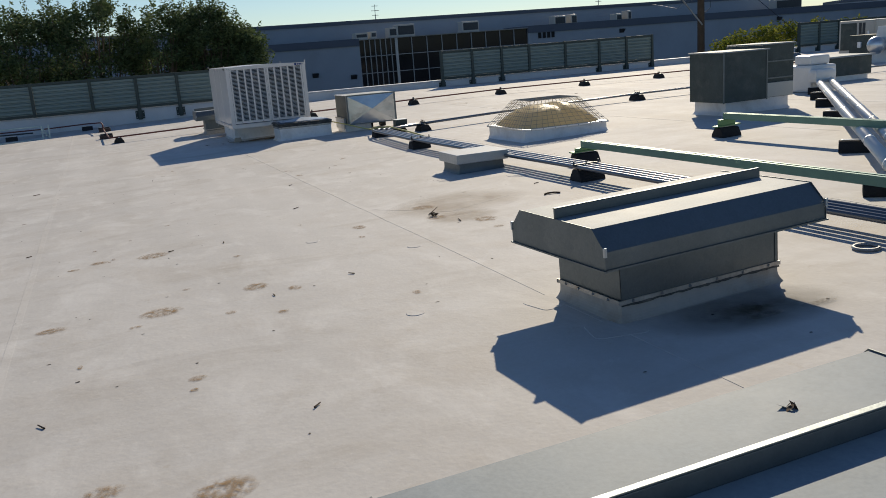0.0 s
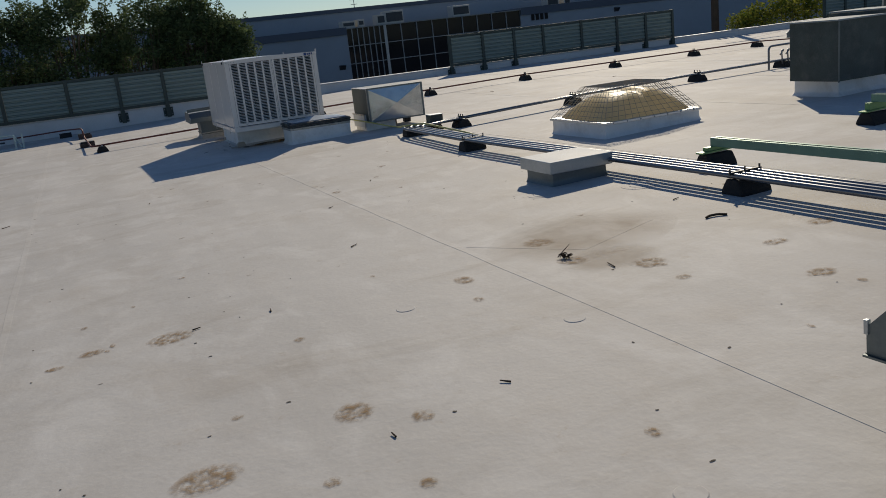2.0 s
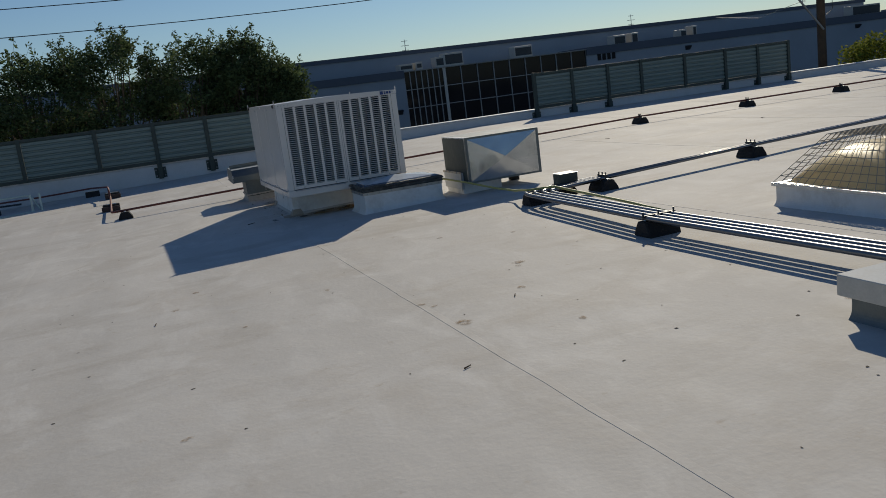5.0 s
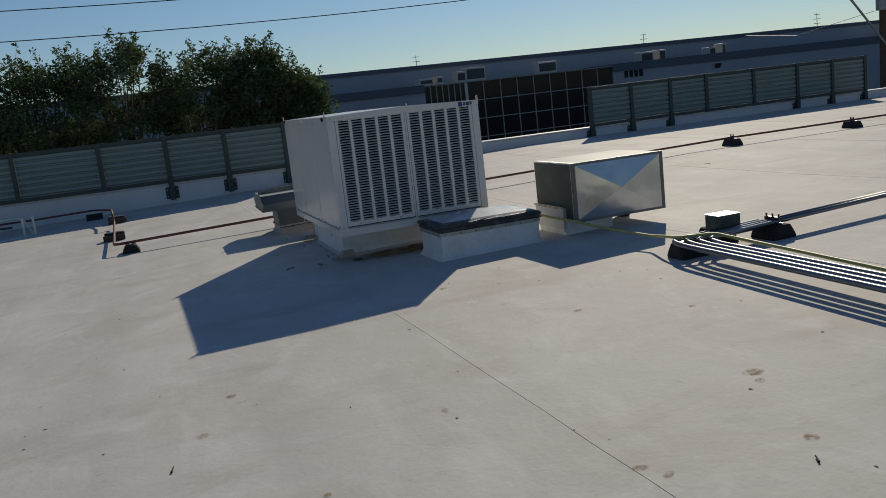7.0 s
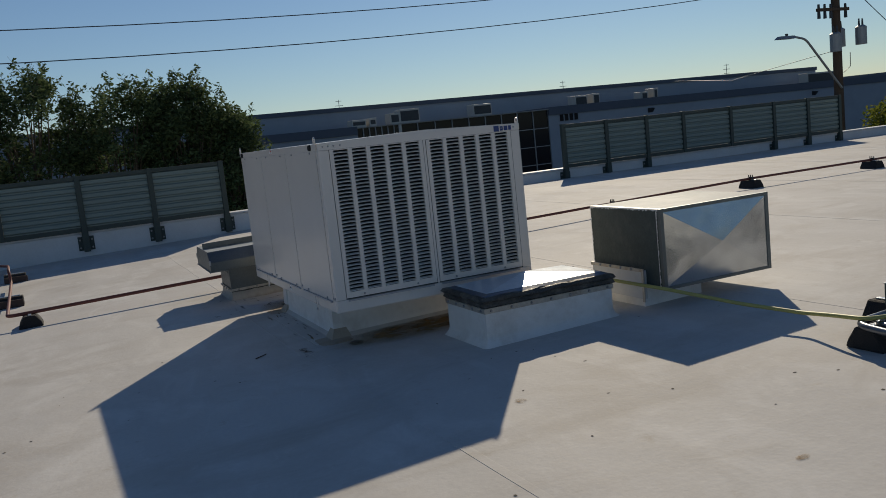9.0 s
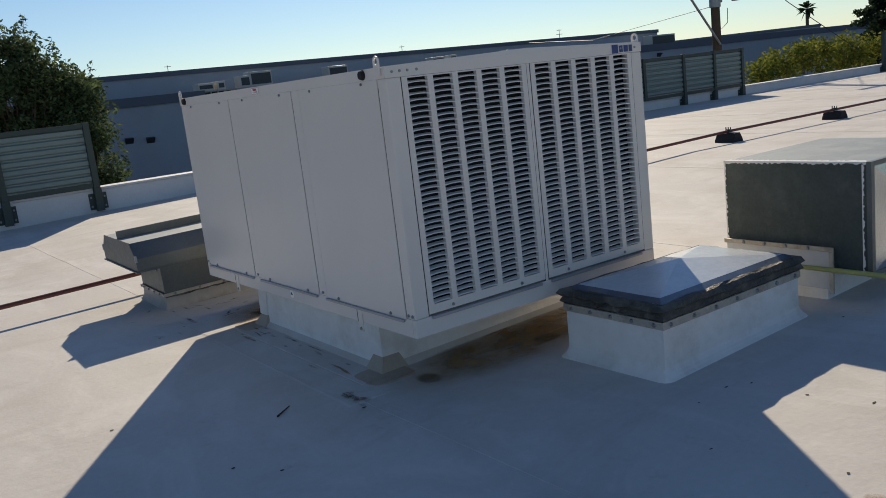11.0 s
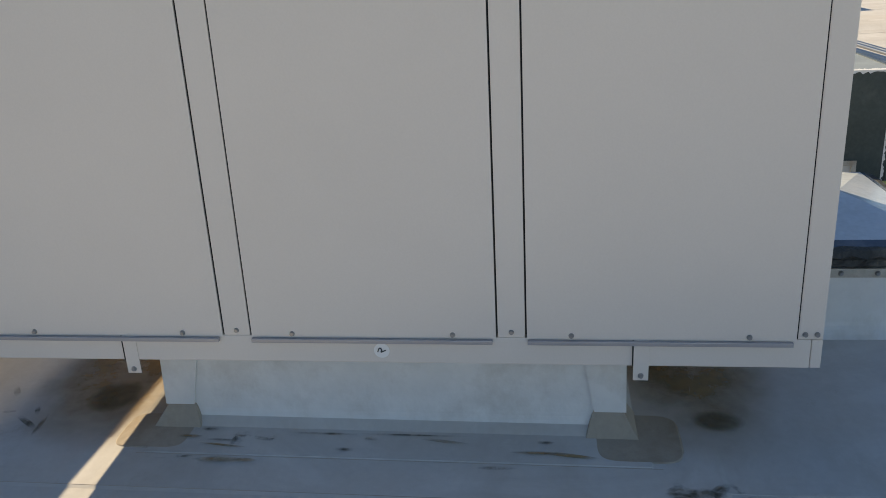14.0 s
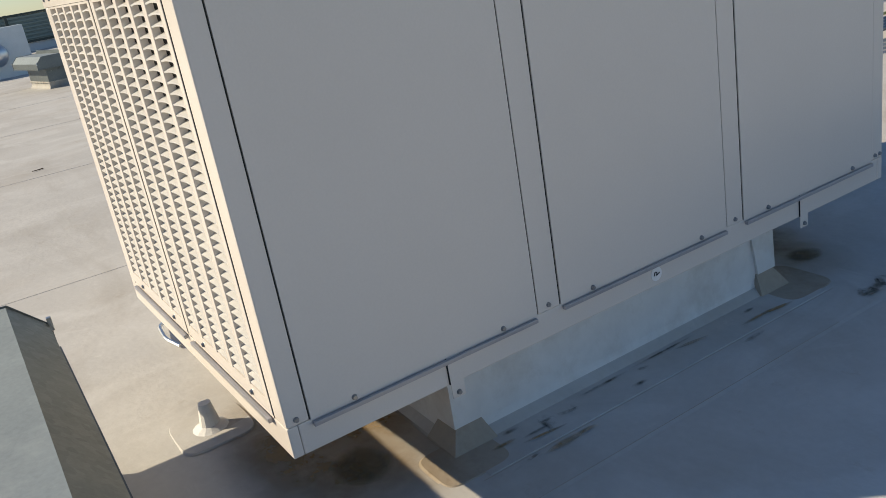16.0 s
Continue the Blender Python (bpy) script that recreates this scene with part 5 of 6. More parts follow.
def pine(x, y, top, spread, seed):
    rnd = random.Random(seed)
    t = thing("pine_tree", pose(0, 0, 0), "broad dark pine tree beyond the roof", "tree")
    wood, crown = bmesh.new(), bmesh.new()
    limb(wood, (x, y, -5.2), (x, y, top - 0.6), 0.32, 0.06)
    for i in range(80):
        f = rnd.uniform(0.15, 1.0)
        a = rnd.uniform(0, 6.283)
        r = spread * (1.08 - f) ** 0.45 * rnd.uniform(0.5, 1.0)
        c = Vector((x + r * math.cos(a), y + r * math.sin(a), -3 + (top + 2.6) * f + 0.12 * r))
        limb(wood, (x, y, c.z - 0.3 - 0.1 * r), c, 0.05, 0.015, 4)
        leaves(crown, c, 1.0, 1.0, 0.36, 110, 0.26, rnd)
    part("trunk", wood, BARK, t)
    part("crown", crown, LEAF_PINE, t)


pine(73.8, 49.6, 5.2, 4.6, 3)


def palm(x, y, top, seed):
    rnd = random.Random(seed)
    t = thing("palm_tree", pose(0, 0, 0), "tall thin fan palm far beyond the roof", "tree", "distant palms")
    wood, crown = bmesh.new(), bmesh.new()
    limb(wood, (x, y, -5.2), (x + rnd.uniform(-0.4, 0.4), y, top), 0.34, 0.24)
    for _ in range(34):
        d = Vector((rnd.uniform(-1, 1), rnd.uniform(-1, 1), rnd.uniform(-0.7, 0.9))).normalized()
        e = d.cross(Vector((0, 0, 1))).normalized()
        c = Vector((x, y, top))
        v = [bm_v for bm_v in (crown.verts.new(c), crown.verts.new(c + d * 1.1 + e * 0.32), crown.verts.new(c + d * 1.8 - Vector((0, 0, 0.35))), crown.verts.new(c + d * 1.1 - e * 0.32))]
        crown.faces.new(v)
    part("trunk", wood, BARK, t)
    part("crown", crown, LEAF_PINE, t)


for i, (x, y, top) in enumerate(((142, 70.6, 7.2), (142.4, 69.6, 6.6), (142.8, 68.9, 6.4), (143.6, 65.6, 8.4), (144.6, 62.4, 9.0), (145, 61.5, 9.3), (146, 57.6, 9.2), (146.6, 55.0, 9.2), (147.5, 50, 8.8), (148, 45, 9.0), (131.8, 92.4, 6.5))):
    palm(x, y, top, i)


def bush(x0, x1, y, top, seed):
    rnd = random.Random(seed)
    t = thing("bush", pose(0, 0, 0), "tall yellow-green hedge bush beyond the parapet", "bush", "yellow-green bushes")
    wood, crown = bmesh.new(), bmesh.new()
    n = int((x1 - x0) * 7)
    for i in range(n):
        c = Vector((rnd.uniform(x0, x1), y + rnd.uniform(-0.5, 0.6), top - 0.3 - abs(rnd.gauss(0, 0.55))))
        limb(wood, (c.x, y, -5.2), c, 0.03, 0.01, 4)
        leaves(crown, c, 0.45, 0.4, 0.42, 120, 0.085, rnd)
    part("stems", wood, BARK, t)
    part("crown", crown, LEAF_YELLOW, t)


for i, (x0, x1, top) in enumerate(((27.0, 28.0, 0.85), (27.8, 29.2, 1.3), (29.0, 31.4, 1.5), (31.2, 33.6, 1.5), (33.4, 35.8, 1.45))):
    bush(x0, x1, 32.3, top, 20 + i)


# ---- pole, street lamp and wires ----
pole = thing("utility_pole", pose(27.85, 34.3, -4.85), "dark wooden utility pole with transformers and crossarms", "utility pole")
bm = bmesh.new()
cyl(bm, 0, 0, 0, 11.6, 0.20, 0.14)
part("shaft", bm, POLE_WOOD, pole)
for z, x0, x1 in ((9.2, -1.15, 0.45), (11.0, -1.2, 1.2)):
    part("crossarm", boxes((x0, x1, -0.22, -0.13, z, z + 0.11), bevel=0.01), POLE_WOOD, pole)
for i, (x, z) in enumerate(((-0.42, 7.75), (0.45, 7.95), (0.9, 7.95))):
    bm = bmesh.new()
    cyl(bm, x, -0.3 if i != 1 else 0.25, z, z + 0.62, 0.2)
    cyl(bm, x, -0.3 if i != 1 else 0.25, z + 0.621, z + 0.68, 0.2, 0.12)
    tr = part("transformer", bm, GREY_STEEL, pole, "grey transformer can")
    for dx in (-0.09, 0.09):
        bm = bmesh.new()
        cyl(bm, x + dx, -0.3 if i != 1 else 0.25, z + 0.66, z + 0.92, 0.04, 0.025, 8)
        part("bushing", bm, DARK_STEEL, tr)
for x in (-1.05, -0.75, -0.45, 0.3):
    bm = bmesh.new()
    cyl(bm, x, -0.17, 8.95, 9.45, 0.06, 0.04, 8)
    part("cutout", bm, DARK_STEEL, pole)
bm = bmesh.new()
tube(bm, [(0.05, -0.2, 7.0), (0.35, -0.25, 7.2), (0.3, -0.3, 7.7)], 0.012, 6)
part("cable_loop", bm, DARK_STEEL, pole)
lamp = thing("street_lamp", pose(0, 0, 0), "grey street lamp on a slanted arm from the pole", "street lamp")
bm = bmesh.new()
tube(bm, [(27.75, 34.08, 1.6), (26.0, 34.05, 3.42), (25.35, 34.05, 3.54)], 0.04, 8)
part("arm", bm, GREY_STEEL, lamp)
bm = bmesh.new()
prism(bm, rect(24.65, 25.4, 33.90, 34.20), rect(24.75, 25.4, 33.96, 34.14), 3.46, 3.56)
part("lamp_head", bm, GREY_STEEL, lamp)
bm = bmesh.new()
cyl(bm, 25.1, 34.05, 3.561, 3.64, 0.05)
part("photocell", bm, DARK_STEEL, lamp)
for i, (z, yy) in enumerate(((4.78, 40.0), (5.72, 40.0), (6.74, 40.0))):
    bm = bmesh.new()
    tube(bm, [(x, yy, z + (0.0016 * (x - 1) ** 2 if abs(x - 1) < 30 else 1.44 + 0.05 * (abs(x - 1) - 30))) for x in range(-62, 77, 3)], 0.016, 5)
    tagged(obj("power_line", bm, DARK_STEEL), "thin dark overhead power line against the sky", "power line", "power lines")
for x in (-62, 76):
    lp = thing("line_pole", pose(x, 40.0, -5.2), "distant wooden pole that carries the power lines", "utility pole", "line poles")
    bm = bmesh.new()
    cyl(bm, 0, 0, 0, 15.8, 0.16, 0.1)
    part("shaft", bm, POLE_WOOD, lp)
bm = bmesh.new()
tube(bm, [(27.85, 34.15, 3.0), (40, 52, 2.9), (50.5, 69.38, 3.9)], 0.012, 5)
tagged(obj("power_line", bm, DARK_STEEL), "thin dark service wire leaving the utility pole", "power line", "power lines")
bm = bmesh.new()
tube(bm, [(27.85, 34.1, 5.6), (29.0, 32.2, 2.8), (29.9, 30.2, 0.9)], 0.014, 5)
tagged(obj("guy_wire", bm, DARK_STEEL), "dark guy wire slanting from the utility pole", "wire")
for x, y, h in ((97, 296, 17.5), (176, 275, 16.5), (216, 235, 15.5), (40, 300, 17)):
    bm = bmesh.new()
    limb(bm, (x, y, -5), (x, y, h), 0.3, 0.08, 4)
    for k, w in ((0.97, 2.2), (0.88, 3.0), (0.79, 2.4)):
        limb(bm, (x - w * 0.5, y, h * k), (x + w * 0.5, y, h * k), 0.08, 0.08, 4)
    tagged(obj("transmission_tower", bm, GREY_STEEL), "tiny grey power transmission tower on the horizon", "tower", "transmission towers")
for x, y, w, h in ((122, 100, 24, 3.4), (150, 84, 30, 2.6)):
    b = thing("warehouse", pose(x, y, -5.2, 0, 0, -35), "pale distant warehouse on the horizon", "building")
    part("wall", boxes((-w / 2, w / 2, -6, 6, 0, 5.2 + h)), STUCCO, b)
    part("roof", boxes((-w / 2 - 0.1, w / 2 + 0.1, -6.1, 6.1, 5.201 + h, 5.6 + h)), STUCCO_DARK, b)


# ---- other equipment on the roof ----
def big_duct():
    bz = floor_z(9.43, 10.95)
    d = thing("duct_housing", pose(9.43, 10.95, bz), "large grey coated duct housing on a white curb", "duct")
    bm = bmesh.new()
    flared_curb(bm, 0.15, 1.4, 0.13, 0.86, -0.002, 0.21, 0.05, at=(9.43, 10.95, bz))
    part("curb", bm, FLASHING, d)
    bm = bmesh.new()
    prism(bm, rect(0, 0.85, 0, 0.80), rect(0, 0.85, 0, 0.80), 0.211, 0.965)
    part("housing", bm, GREY_BOX, d)
    bm = bmesh.new()
    prism(bm, rect(0.851, 1.5, 0.12, 0.95), rect(0.851, 1.5, 0.12, 0.95), 0.211, 1.03)
    part("transition", bm, GREY_BOX, d)
    part("lid", boxes((-0.02, 0.89, -0.02, 0.82, 0.966, 0.985), bevel=0.004), GALV_TOP, d)
    part("lid", boxes((0.891, 1.53, 0.10, 0.97, 1.031, 1.05), bevel=0.004), GALV_TOP, d)
    part("side_plate", boxes((0.93, 1.46, 0.075, 0.119, 0.22, 0.44), bevel=0.004), AC_BEIGE, d, "pale lower plate")
    for z in (0.5, 0.76):
        part("seam_strip", boxes((0.86, 1.49, 0.105, 0.119, z, z + 0.02)), GALV_OLD, d)
    for x in (0.004, 0.846):
        part("corner_angle", boxes((x - 0.012, x + 0.012, -0.008, -0.001, 0.2, 0.96)), GALV_OLD, d)
    return d


big_duct()
pf = thing("pipe_fitting", pose(13.45, 13.15, floor_z(13.4, 13.1)), "white insulated pipe fitting where the jacketed pipes end", "pipe fitting")
part("fitting_body", boxes((-0.32, 0.32, -0.28, 0.28, 0.0, 0.52), bevel=0.05), JACKET, pf)
part("fitting_top", boxes((-0.25, 0.23, -0.2, 0.22, 0.521, 0.70), bevel=0.04), JACKET, pf)
part("elbow_cover", boxes((-0.42, 0.1, -0.5, -0.281, 0.2, 0.45), bevel=0.06), JACKET, pf)
lb = thing("low_cabinet", pose(16.1, 15.1, floor_z(16.1, 15.1)), "low dark grey equipment cabinet with a pale lid", "cabinet")
part("cabinet_body", boxes((-0.6, 0.6, -0.45, 0.45, 0.12, 0.52), bevel=0.01), GREY_BOX, lb)
part("lid", boxes((-0.66, 0.66, -0.51, 0.51, 0.521, 0.555), bevel=0.008), GALV_TOP, lb)
part("curb", boxes((-0.55, 0.55, -0.4, 0.4, -0.002, 0.119), bevel=0.01), FLASHING, lb)


def packaged_unit():
    u = thing("air_conditioner", pose(23.6, 20.6, floor_z(23, 20.6)), "beige packaged air conditioner with dark coil openings", "air conditioner")
    part("curb", boxes((0.05, 1.65, 0.05, 1.4, -0.002, 0.19), bevel=0.01), FLASHING, u)
    part("cabinet", boxes((0, 1.7, 0, 1.45, 0.191, 1.24), bevel=0.015), AC_BEIGE, u)
    part("coil_opening", boxes((-0.012, -0.001, 0.75, 1.38, 0.3, 1.16)), GREY_BOX, u, "dark coil guard")
    for y in (0.42, 0.56):
        part("slot", boxes((-0.012, -0.001, y, y + 0.1, 0.3, 1.16)), DARK_STEEL, u)
    part("door_frame", boxes((-0.02, -0.001, 0.06, 0.34, 0.25, 1.2), bevel=0.003), AC_BEIGE, u)
    bm = bmesh.new()
    tube(bm, [(-0.25, 0.1, 0.9), (-0.2, 0.0, 0.4), (-0.15, 0.5, 0.12), (-0.1, 0.9, 0.1)], 0.03, 8)
    part("pipe", bm, GALV, u)
    bm = bmesh.new()
    limb(bm, (-0.6, 0.7, 0.02), (-0.1, 0.0, 0.75), 0.03, 0.03)
    part("brace", bm, GALV, u)
    return u


packaged_unit()
rb = thing("exhaust_fan_unit", pose(22.2, 19.2, floor_z(22, 19)), "dark grey rooftop unit joined to a white curved duct", "rooftop unit")
part("cabinet", boxes((0, 0.9, 0.35, 1.15, 0.06, 0.82), bevel=0.01), GREY_BOX, rb)
part("curb", boxes((0.05, 0.85, 0.4, 1.1, -0.002, 0.059)), FLASHING, rb)
part("switch", boxes((-0.05, -0.001, 0.68, 0.80, 0.45, 0.62), bevel=0.004), LABEL_WHITE, rb, "small white switch")
bm = bmesh.new()
prism(bm, rect(0.0, 1.0, -0.75, 0.349), rect(0.1, 0.9, -0.75, 0.2), 0.0, 1.05)
part("duct", bm, JACKET, rb, "white curved duct")
bm = bmesh.new()
bmesh.ops.create_uvsphere(bm, u_segments=18, v_segments=10, radius=0.26, matrix=Matrix.Translation((-0.2, -0.02, 0.52)))
part("turbine_cap", bm, GALV, rb, "shiny round metal cap", True)
v3 = copy_thing(vent, on_roof(17.6, 18.75, 8))
v3["label"] = "pale galvanised ventilator far out on the roof"
for x, y, a in ((19.1, 20.75, 0), (19.8, 20.5, 20), (19.0, 20.05, 0), (21.4, 20.4, 90)):
    support(x, y, a)
bm = bmesh.new()
tube(bm, [(12.95, 15.75, 0.12), (12.95, 15.75, 0.56), (14.5, 15.95, 0.56), (14.5, 15.95, 0.12)], 0.02, 8)
rk = thing("conduit_rack", pose(0, 0, 0), "rack of bent steel conduits standing on the roof", "conduit rack")
part("frame", bm, CONDUIT, rk)
for i in range(7):
    bm = bmesh.new()
    x = 13.25 + 0.15 * i
    tube(bm, [(x, 15.7, 0.20), (x, 15.72, 0.42), (x + 0.03, 15.74, 0.455), (x + 0.12, 15.78, 0.46), (x + 0.14, 15.9, 0.36)], 0.014, 8)
    part("bent_conduit", bm, CONDUIT, rk, "", True)
bm = bmesh.new()
tube(bm, [(-9, 27.9, 0.02), (-3.2, 27.2, 0.03), (-2.5, 27.0, 0.18), (-1.03, 26.85, 0.20), (-0.89, 26.85, -0.13)], 0.02, 8)
cp = thing("condensate_pipe", pose(0, 0, 0), "pale grey condensate pipe bent down to the roof", "pipe")
part("pipe", bm, PALE_PIPE, cp, "pale green-grey bent pipe")
bm = bmesh.new()
tube(bm, [(-9, 28.1, -0.02), (-3.0, 27.6, 0.0), (-1.3, 27.4, 0.0)], 0.02, 8)
part("pipe", bm, DARK_STEEL, cp)
for x in (-0.84, -1.02):
    part("leg", boxes((x - 0.02, x + 0.02, 26.7, 26.74, floor_z(x, 26.7) - 0.002, 0.22)), PALE_PIPE, cp)
for k, (y0, sag) in enumerate(((26.62, 0.30), (26.55, 0.42))):
    bm = bmesh.new()
    tube(bm, [(-0.98 - 0.2 * i, y0 - sag * math.sin(math.pi * min(i / 9, 0.8)), floor_z(-0.98 - 0.2 * i, y0) + 0.012) for i in range(16)], 0.010, 6)
    tagged(obj("drain_hose", bm, PALE_PIPE), "thin pale hose curving away from the bent pipe", "hose", "drain hoses")
for y in (23.75, 26.4):
    b = thing("reflector_block", pose(0.61, y, floor_z(0.61, y)), "red painted wooden block under the gas pipe", "block", "red blocks")
    part("block", boxes((-0.16, 0.16, -0.14, -0.112, 0.0, 0.09), bevel=0.006), RED_BLOCK, b)

bm = bmesh.new()
drape(prism(bm, rounded(4.02, 21.05, 0.17, 0.14), rounded(4.02, 21.05, 0.164, 0.134), -0.001, 0.004))
tagged(obj("corner_patch", bm, MEMBRANE), "rounded membrane patch at the far ventilator's corner", "patch", "", "structure")

# vent pipe boot at the cooler's back
boot = thing("pipe_boot", pose(3.82, 20.53, floor_z(3.82, 20.53)), "white cone-shaped pipe boot on a small patch", "pipe boot")
bm = bmesh.new()
prism(bm, rounded(0, 0, 0.14, 0.13), rounded(0, 0, 0.135, 0.125), -0.001, 0.005)
part("patch", bm, MEMBRANE, boot)
bm = bmesh.new()
cyl(bm, 0, 0, 0.004, 0.02, 0.065, 0.036)
cyl(bm, 0, 0, 0.0202, 0.10, 0.036, 0.022)
part("cone", bm, FLASHING, boot)

# ---- stains, puddle marks and litter ----
rnd = random.Random(77)


def stain(name, x, y, z, rx, ry, mat, label, group, turn=0.0):
    """A flat round of stained surface that fades at its edge."""
    bm = bmesh.new()
    bmesh.ops.create_circle(bm, cap_ends=True, segments=20, radius=1, matrix=pose(x, y, z, 0, 0, turn) @ Matrix.Diagonal((rx, ry, 1, 1)))
    return tagged(obj(name, drape(bm), mat), label, "stain", group, "stuff")


MUD = "brown dried mud stain on the roof membrane"
for x, y, r in ((0.74, 7.96, 0.17), (1.33, 6.22, 0.13), (0.67, 6.03, 0.17), (0.0, 6.11, 0.11), (1.56, 5.99, 0.075), (0.70, 3.35, 0.16), (3.49, 7.02, 0.15), (3.20, 7.44, 0.13), (0.30, 8.05, 0.09), (0.10, 7.93, 0.06), (0.28, 3.59, 0.10), (0.50, 5.80, 0.05), (0.75, 4.62, 0.06), (3.98, 6.17, 0.11), (4.26, 6.78, 0.10), (4.78, 6.91, 0.12), (3.28, 8.0, 0.15), (3.45, 6.65, 0.06), (2.51, 7.61, 0.10), (2.41, 7.19, 0.05), (1.08, 5.70, 0.05), (1.37, 5.48, 0.05), (1.37, 7.33, 0.05), (2.20, 5.29, 0.05), (2.9, 11.7, 0.08), (3.85, 12.9, 0.07)):
    stain("mud_stain", x, y, 0.0035, r, r * 0.7, STAIN, MUD, "mud stains", 40 * x)
for x, y, rx, ry, a in ((3.62, 7.95, 0.85, 0.6, 25), (3.4, 7.3, 0.4, 0.28, 10)):
    stain("puddle_mark", x, y, 0.0028, rx, ry, PUDDLE, "faint tan dried puddle mark on the membrane", "puddle marks", a)
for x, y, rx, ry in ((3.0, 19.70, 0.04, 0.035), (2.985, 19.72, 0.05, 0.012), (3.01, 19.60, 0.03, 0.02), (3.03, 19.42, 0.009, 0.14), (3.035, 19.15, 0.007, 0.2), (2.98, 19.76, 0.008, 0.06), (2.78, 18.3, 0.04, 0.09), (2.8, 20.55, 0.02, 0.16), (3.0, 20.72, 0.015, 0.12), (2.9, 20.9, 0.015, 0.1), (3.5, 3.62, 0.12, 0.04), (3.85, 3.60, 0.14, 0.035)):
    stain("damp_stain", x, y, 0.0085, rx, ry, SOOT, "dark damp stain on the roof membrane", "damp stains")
stain("mould_stain", 3.50, 3.74, 0.0045, 0.62, 0.34, MOULD, "dark mould on the shaded membrane at the vent curb", "damp stains")
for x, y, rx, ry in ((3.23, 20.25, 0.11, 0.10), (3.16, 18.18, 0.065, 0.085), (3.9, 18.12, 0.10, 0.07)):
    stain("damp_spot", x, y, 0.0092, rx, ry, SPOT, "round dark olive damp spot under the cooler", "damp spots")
for x, y, rx, ry in ((3.7, 18.2, 0.85, 0.30), (3.45, 20.25, 0.6, 0.4), (3.9, 18.36, 0.7, 0.2)):
    stain("rust_stain", x, y, 0.0066, rx, ry, RUST, "rusty brown water stain under the cooler", "rust stains")
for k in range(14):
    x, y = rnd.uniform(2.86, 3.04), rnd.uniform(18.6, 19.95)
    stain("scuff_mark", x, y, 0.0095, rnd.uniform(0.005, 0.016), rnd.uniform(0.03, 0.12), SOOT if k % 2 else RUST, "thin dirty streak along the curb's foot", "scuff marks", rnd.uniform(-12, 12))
for k in range(16):
    x, y = 2.76 + 0.06 * rnd.random(), 18.16 + 0.2 * rnd.random()
    stain("scuff_mark", x, y, 0.0095, rnd.uniform(0.006, 0.014), rnd.uniform(0.02, 0.05), SOOT, "small dark scuff on the torn membrane tab", "scuff marks", rnd.uniform(-60, 60))
for k in range(26):
    x, y = rnd.uniform(2.5, 3.3), rnd.uniform(20.3, 21.2)
    stain("scuff_mark", x, y, 0.0045, rnd.uniform(0.006, 0.014), rnd.uniform(0.02, 0.09), SOOT, "small dark scuff on the roof membrane", "scuff marks", rnd.uniform(-90, 90))
for k in range(70):
    x, y = rnd.uniform(-3.5, 5.5), rnd.uniform(2.5, 17)
    r = rnd.uniform(0.02, 0.05)
    stain("mud_speck", x, y, 0.0035, r, r * rnd.uniform(0.4, 0.9), STAIN, "small brown mud speck on the roof membrane", "mud specks", rnd.uniform(-90, 90))
for x, y, r in ((4.85, 8.94, 0.17), (4.15, 9.42, 0.14), (4.85, 8.94, 0.10), (4.15, 9.42, 0.09), (2.04, 4.89, 0.06), (2.64, 6.52, 0.06), (2.02, 7.37, 0.06)):
    bm = bmesh.new()
    cyl(bm, x, y, -0.001, 0.006 if r in (0.10, 0.09) else 0.003, r, r - 0.006, 28)
    tagged(obj("round_patch", drape(bm), MEMBRANE), "round welded membrane patch on the roof", "patch", "round patches", "structure")
for x0, y0, x1, y1 in ((2.903, 18.38, 2.903, 20.02), (2.735, 18.6, 2.735, 20.6)):
    bm = bmesh.new()
    limb(bm, (x0, y0, 0.0025), (x1, y1, 0.0025), 0.0013, 0.0013, 5)
    tagged(obj("weld_line", drape(bm), PATCH), "thin dirty weld line in the roof membrane", "seam", "weld lines", "structure")
bm = bmesh.new()
corners = [(2.87, 8.34), (3.40, 7.58), (4.16, 7.86), (3.96, 8.62)]
drape(prism(bm, corners, [(3.515 + (x - 3.515) * 0.994, 8.1 + (y - 8.1) * 0.994) for x, y in corners], -0.001, 0.0012))
tagged(obj("membrane_patch", bm, MEMBRANE), "large square of membrane welded over an old leak", "patch", "", "structure")
lit = thing("leaf_clump", pose(3.21, 7.52, floor_z(3.21, 7.52) + 0.002), "small clump of dark dead leaves and twigs", "litter")
bm = bmesh.new()
leaves(bm, (0, 0, 0.018), 0.05, 0.04, 0.014, 22, 0.022, rnd)
part("leaf", bm, LEAF_LITTER, lit)
bm = bmesh.new()
limb(bm, (-0.05, 0.02, 0.01), (0.06, 0.05, 0.07), 0.004, 0.002, 5)
part("twig", bm, LEAF_LITTER, lit)
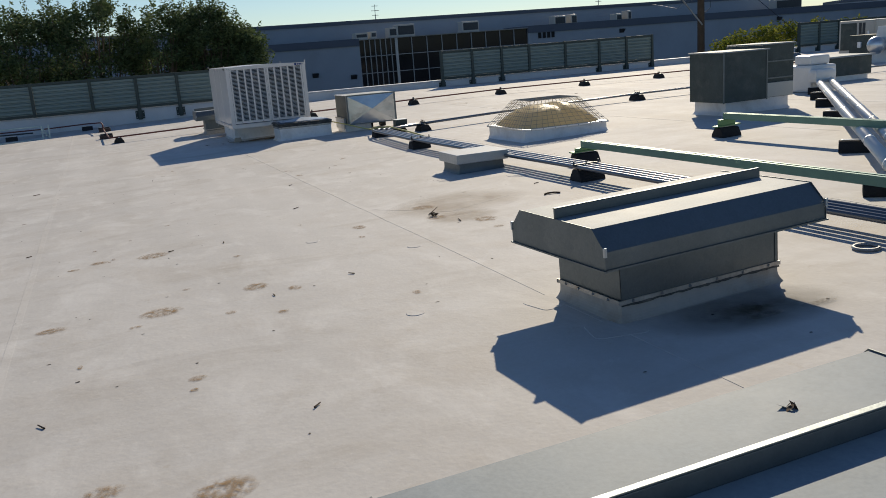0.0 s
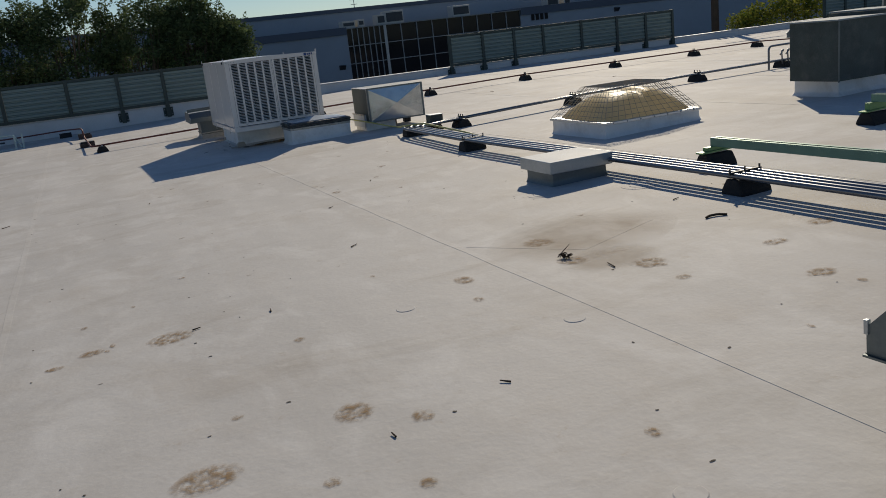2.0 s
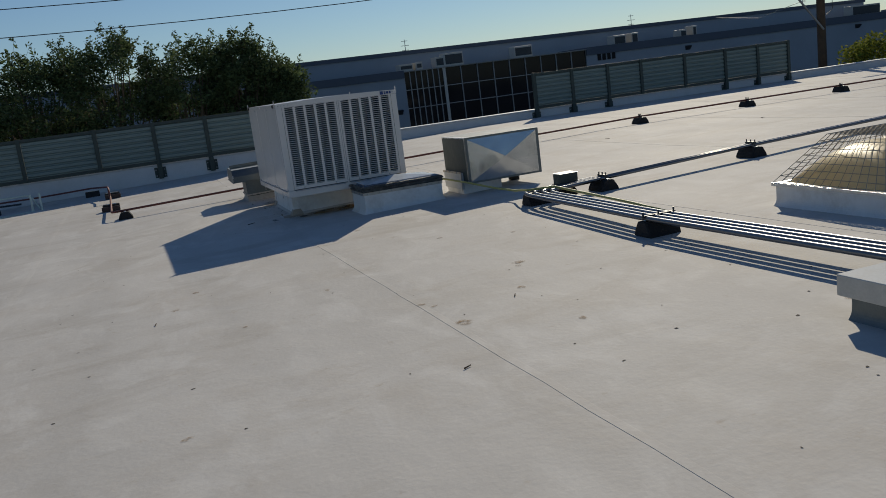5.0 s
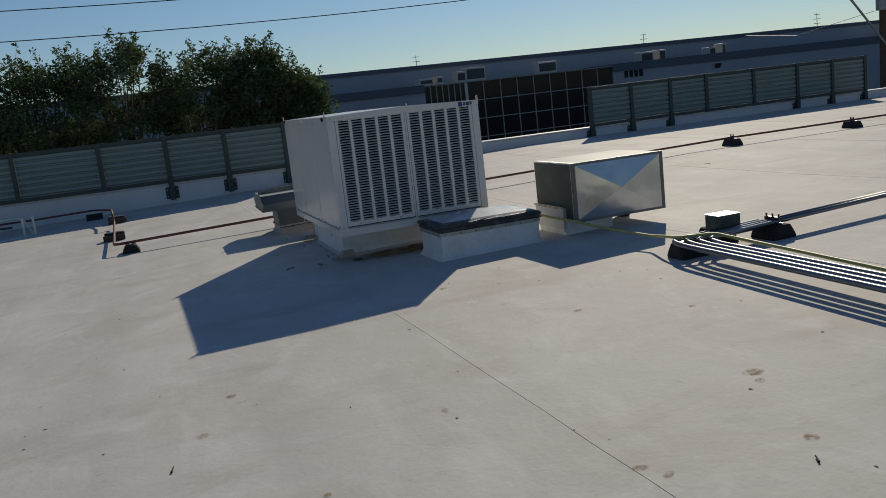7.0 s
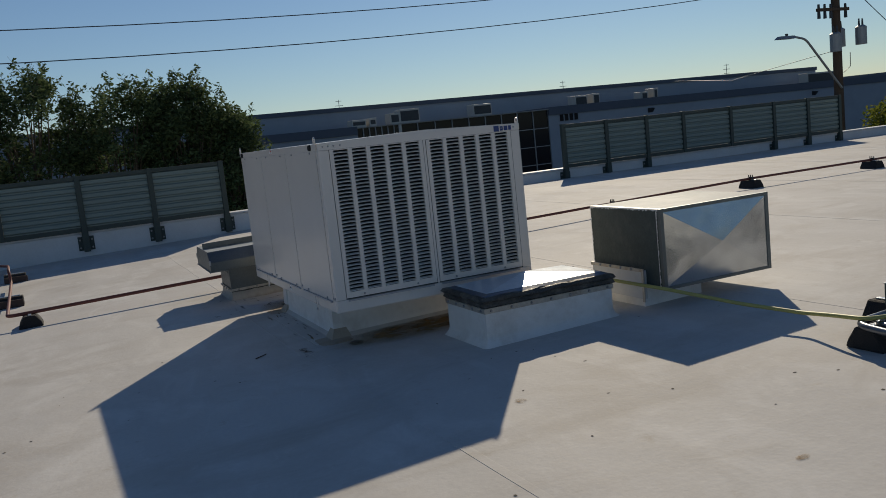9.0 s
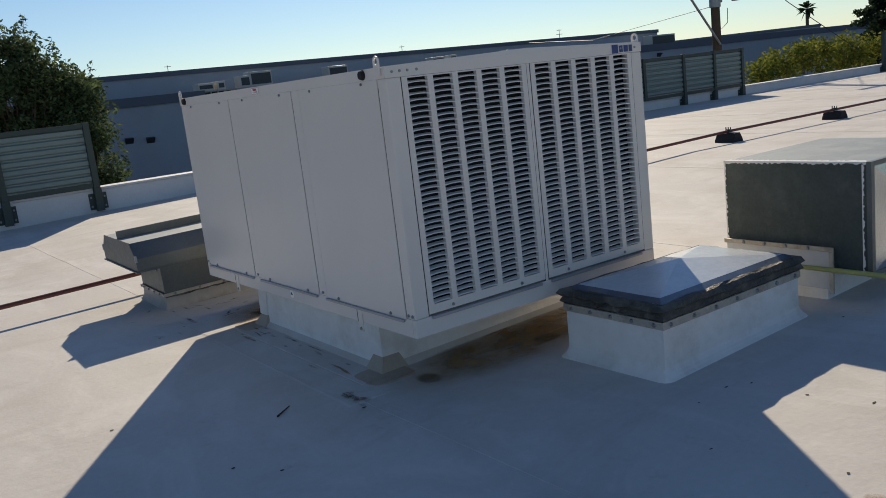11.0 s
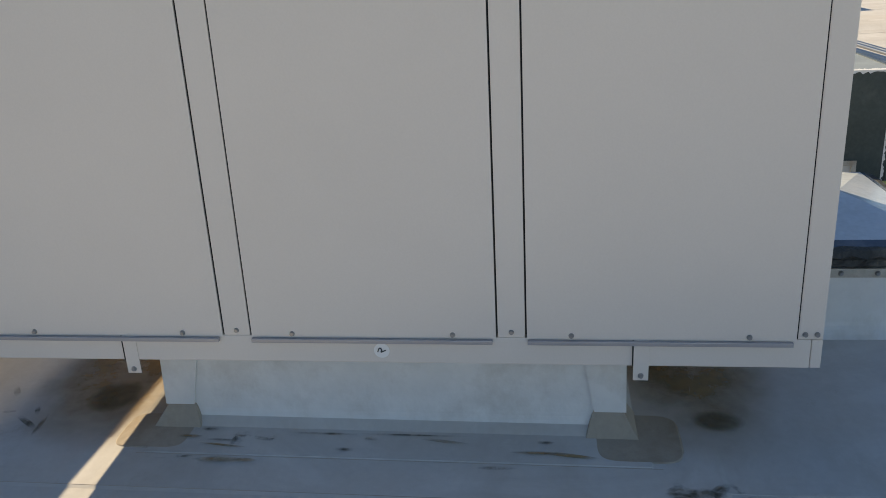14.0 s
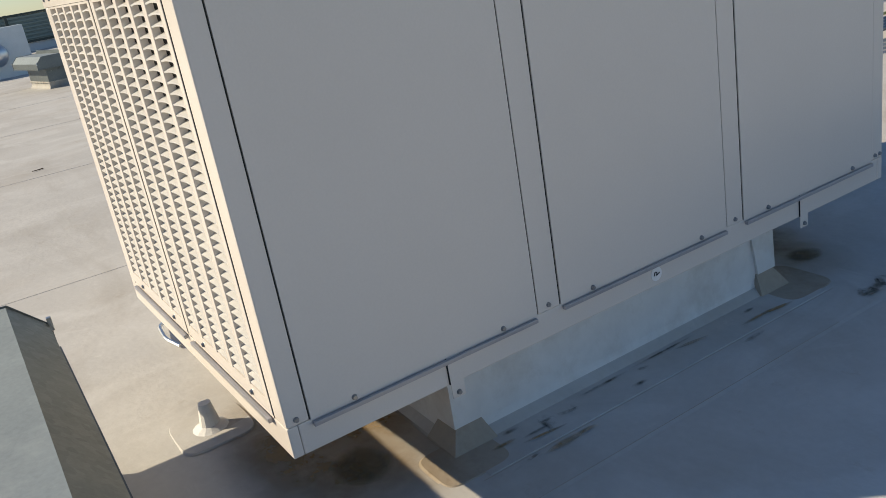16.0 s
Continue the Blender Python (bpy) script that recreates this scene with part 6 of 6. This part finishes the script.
for x, y, a, l in ((3.31, 7.15, 75, 0.10), (2.28, 9.15, 30, 0.08), (1.99, 6.06, 120, 0.05), (4.67, 8.23, 10, 0.07), (0.03, 4.44, 110, 0.06), (1.36, 8.0, 70, 0.05), (-0.51, 13.93, 40, 0.12), (2.49, 18.43, 32, 0.12), (1.4, 5.9, 80, 0.04), (-0.3, 8.9, 20, 0.05), (1.1, 13.6, 70, 0.06), (2.6, 10.9, 15, 0.05), (1.2, 3.9, 33, 0.05), (0.9, 8.0, 5, 0.05), (3.4, 12.0, 50, 0.05), (11.9, 19.4, 20, 0.12), (9.2, 20.3, 100, 0.10)):
    bm = bmesh.new()
    limb(bm, (-l / 2, 0, 0.006), (l / 2, 0.01, 0.008), 0.005, 0.003, 5)
    tw = obj("twig", bm, LEAF_LITTER)
    tw.matrix_basis = pose(x, y, floor_z(x, y), 0, 0, a)
    tagged(tw, "short dark twig lying on the white roof", "twig", "twigs")
w = thing("dead_leaf", pose(1.96, 1.89, floor_z(1.69, 1.665) + 0.555), "dry curled leaf lying on the ventilator hood", "leaf")
bm = bmesh.new()
leaves(bm, (0, 0, 0.008), 0.022, 0.012, 0.005, 4, 0.018, rnd)
part("blade", bm, LEAF_LITTER, w)
bm = bmesh.new()
rd = random.Random(9)
for _ in range(260):
    x, y = rd.uniform(-3, 6), rd.uniform(1.5, 19)
    blob(bm, x, y, floor_z(x, y) + 0.002, rd.uniform(0.004, 0.014), rd.uniform(0.004, 0.010), rd.randint(0, 9999), 6, 0.4)
tagged(obj("grit", bm, GRIT), "scattered dark grit and specks on the roof", "grit", "", "stuff")
bm = bmesh.new()
leaves(bm, (31.8, 27.9, floor_z(31, 27.9) + 0.09), 1.6, 0.4, 0.16, 900, 0.07, rnd, 0.6)
tagged(obj("leaf_drift", bm, LEAF_LITTER), "drift of dead leaves in the far parapet corner", "leaf litter", "", "stuff")
bm = bmesh.new()
tube(bm, [(-0.075, 0.0, 0.008), (-0.04, 0.022, 0.012), (0.03, 0.024, 0.012), (0.08, -0.012, 0.008)], 0.009, 6)
bark = obj("bark_strip", bm, LEAF_LITTER)
bark.matrix_basis = on_roof(4.47, 7.55, -12)
tagged(bark, "curled strip of dark bark lying on the roof", "bark")
bm = bmesh.new()
ring = [(0.075 * math.cos(radians(i * 15)), 0.075 * math.sin(radians(i * 15)), 0.012) for i in range(25)]
tube(bm, ring, 0.012, 6)
collar = obj("pipe_collar", bm, GREY_STEEL)
collar.matrix_basis = on_roof(4.83, 4.19)
tagged(collar, "loose grey pipe collar lying on the roof", "collar")
bm = bmesh.new()
tube(bm, [(-0.16, 0.0, 0.012), (-0.05, 0.03, 0.02), (0.08, 0.02, 0.03), (0.15, -0.02, 0.012)], 0.008, 6)
rod = obj("bent_rod", bm, GALV)
rod.matrix_basis = on_roof(4.70, 20.42)
tagged(rod, "short bent steel rod lying behind the cooler", "rod")
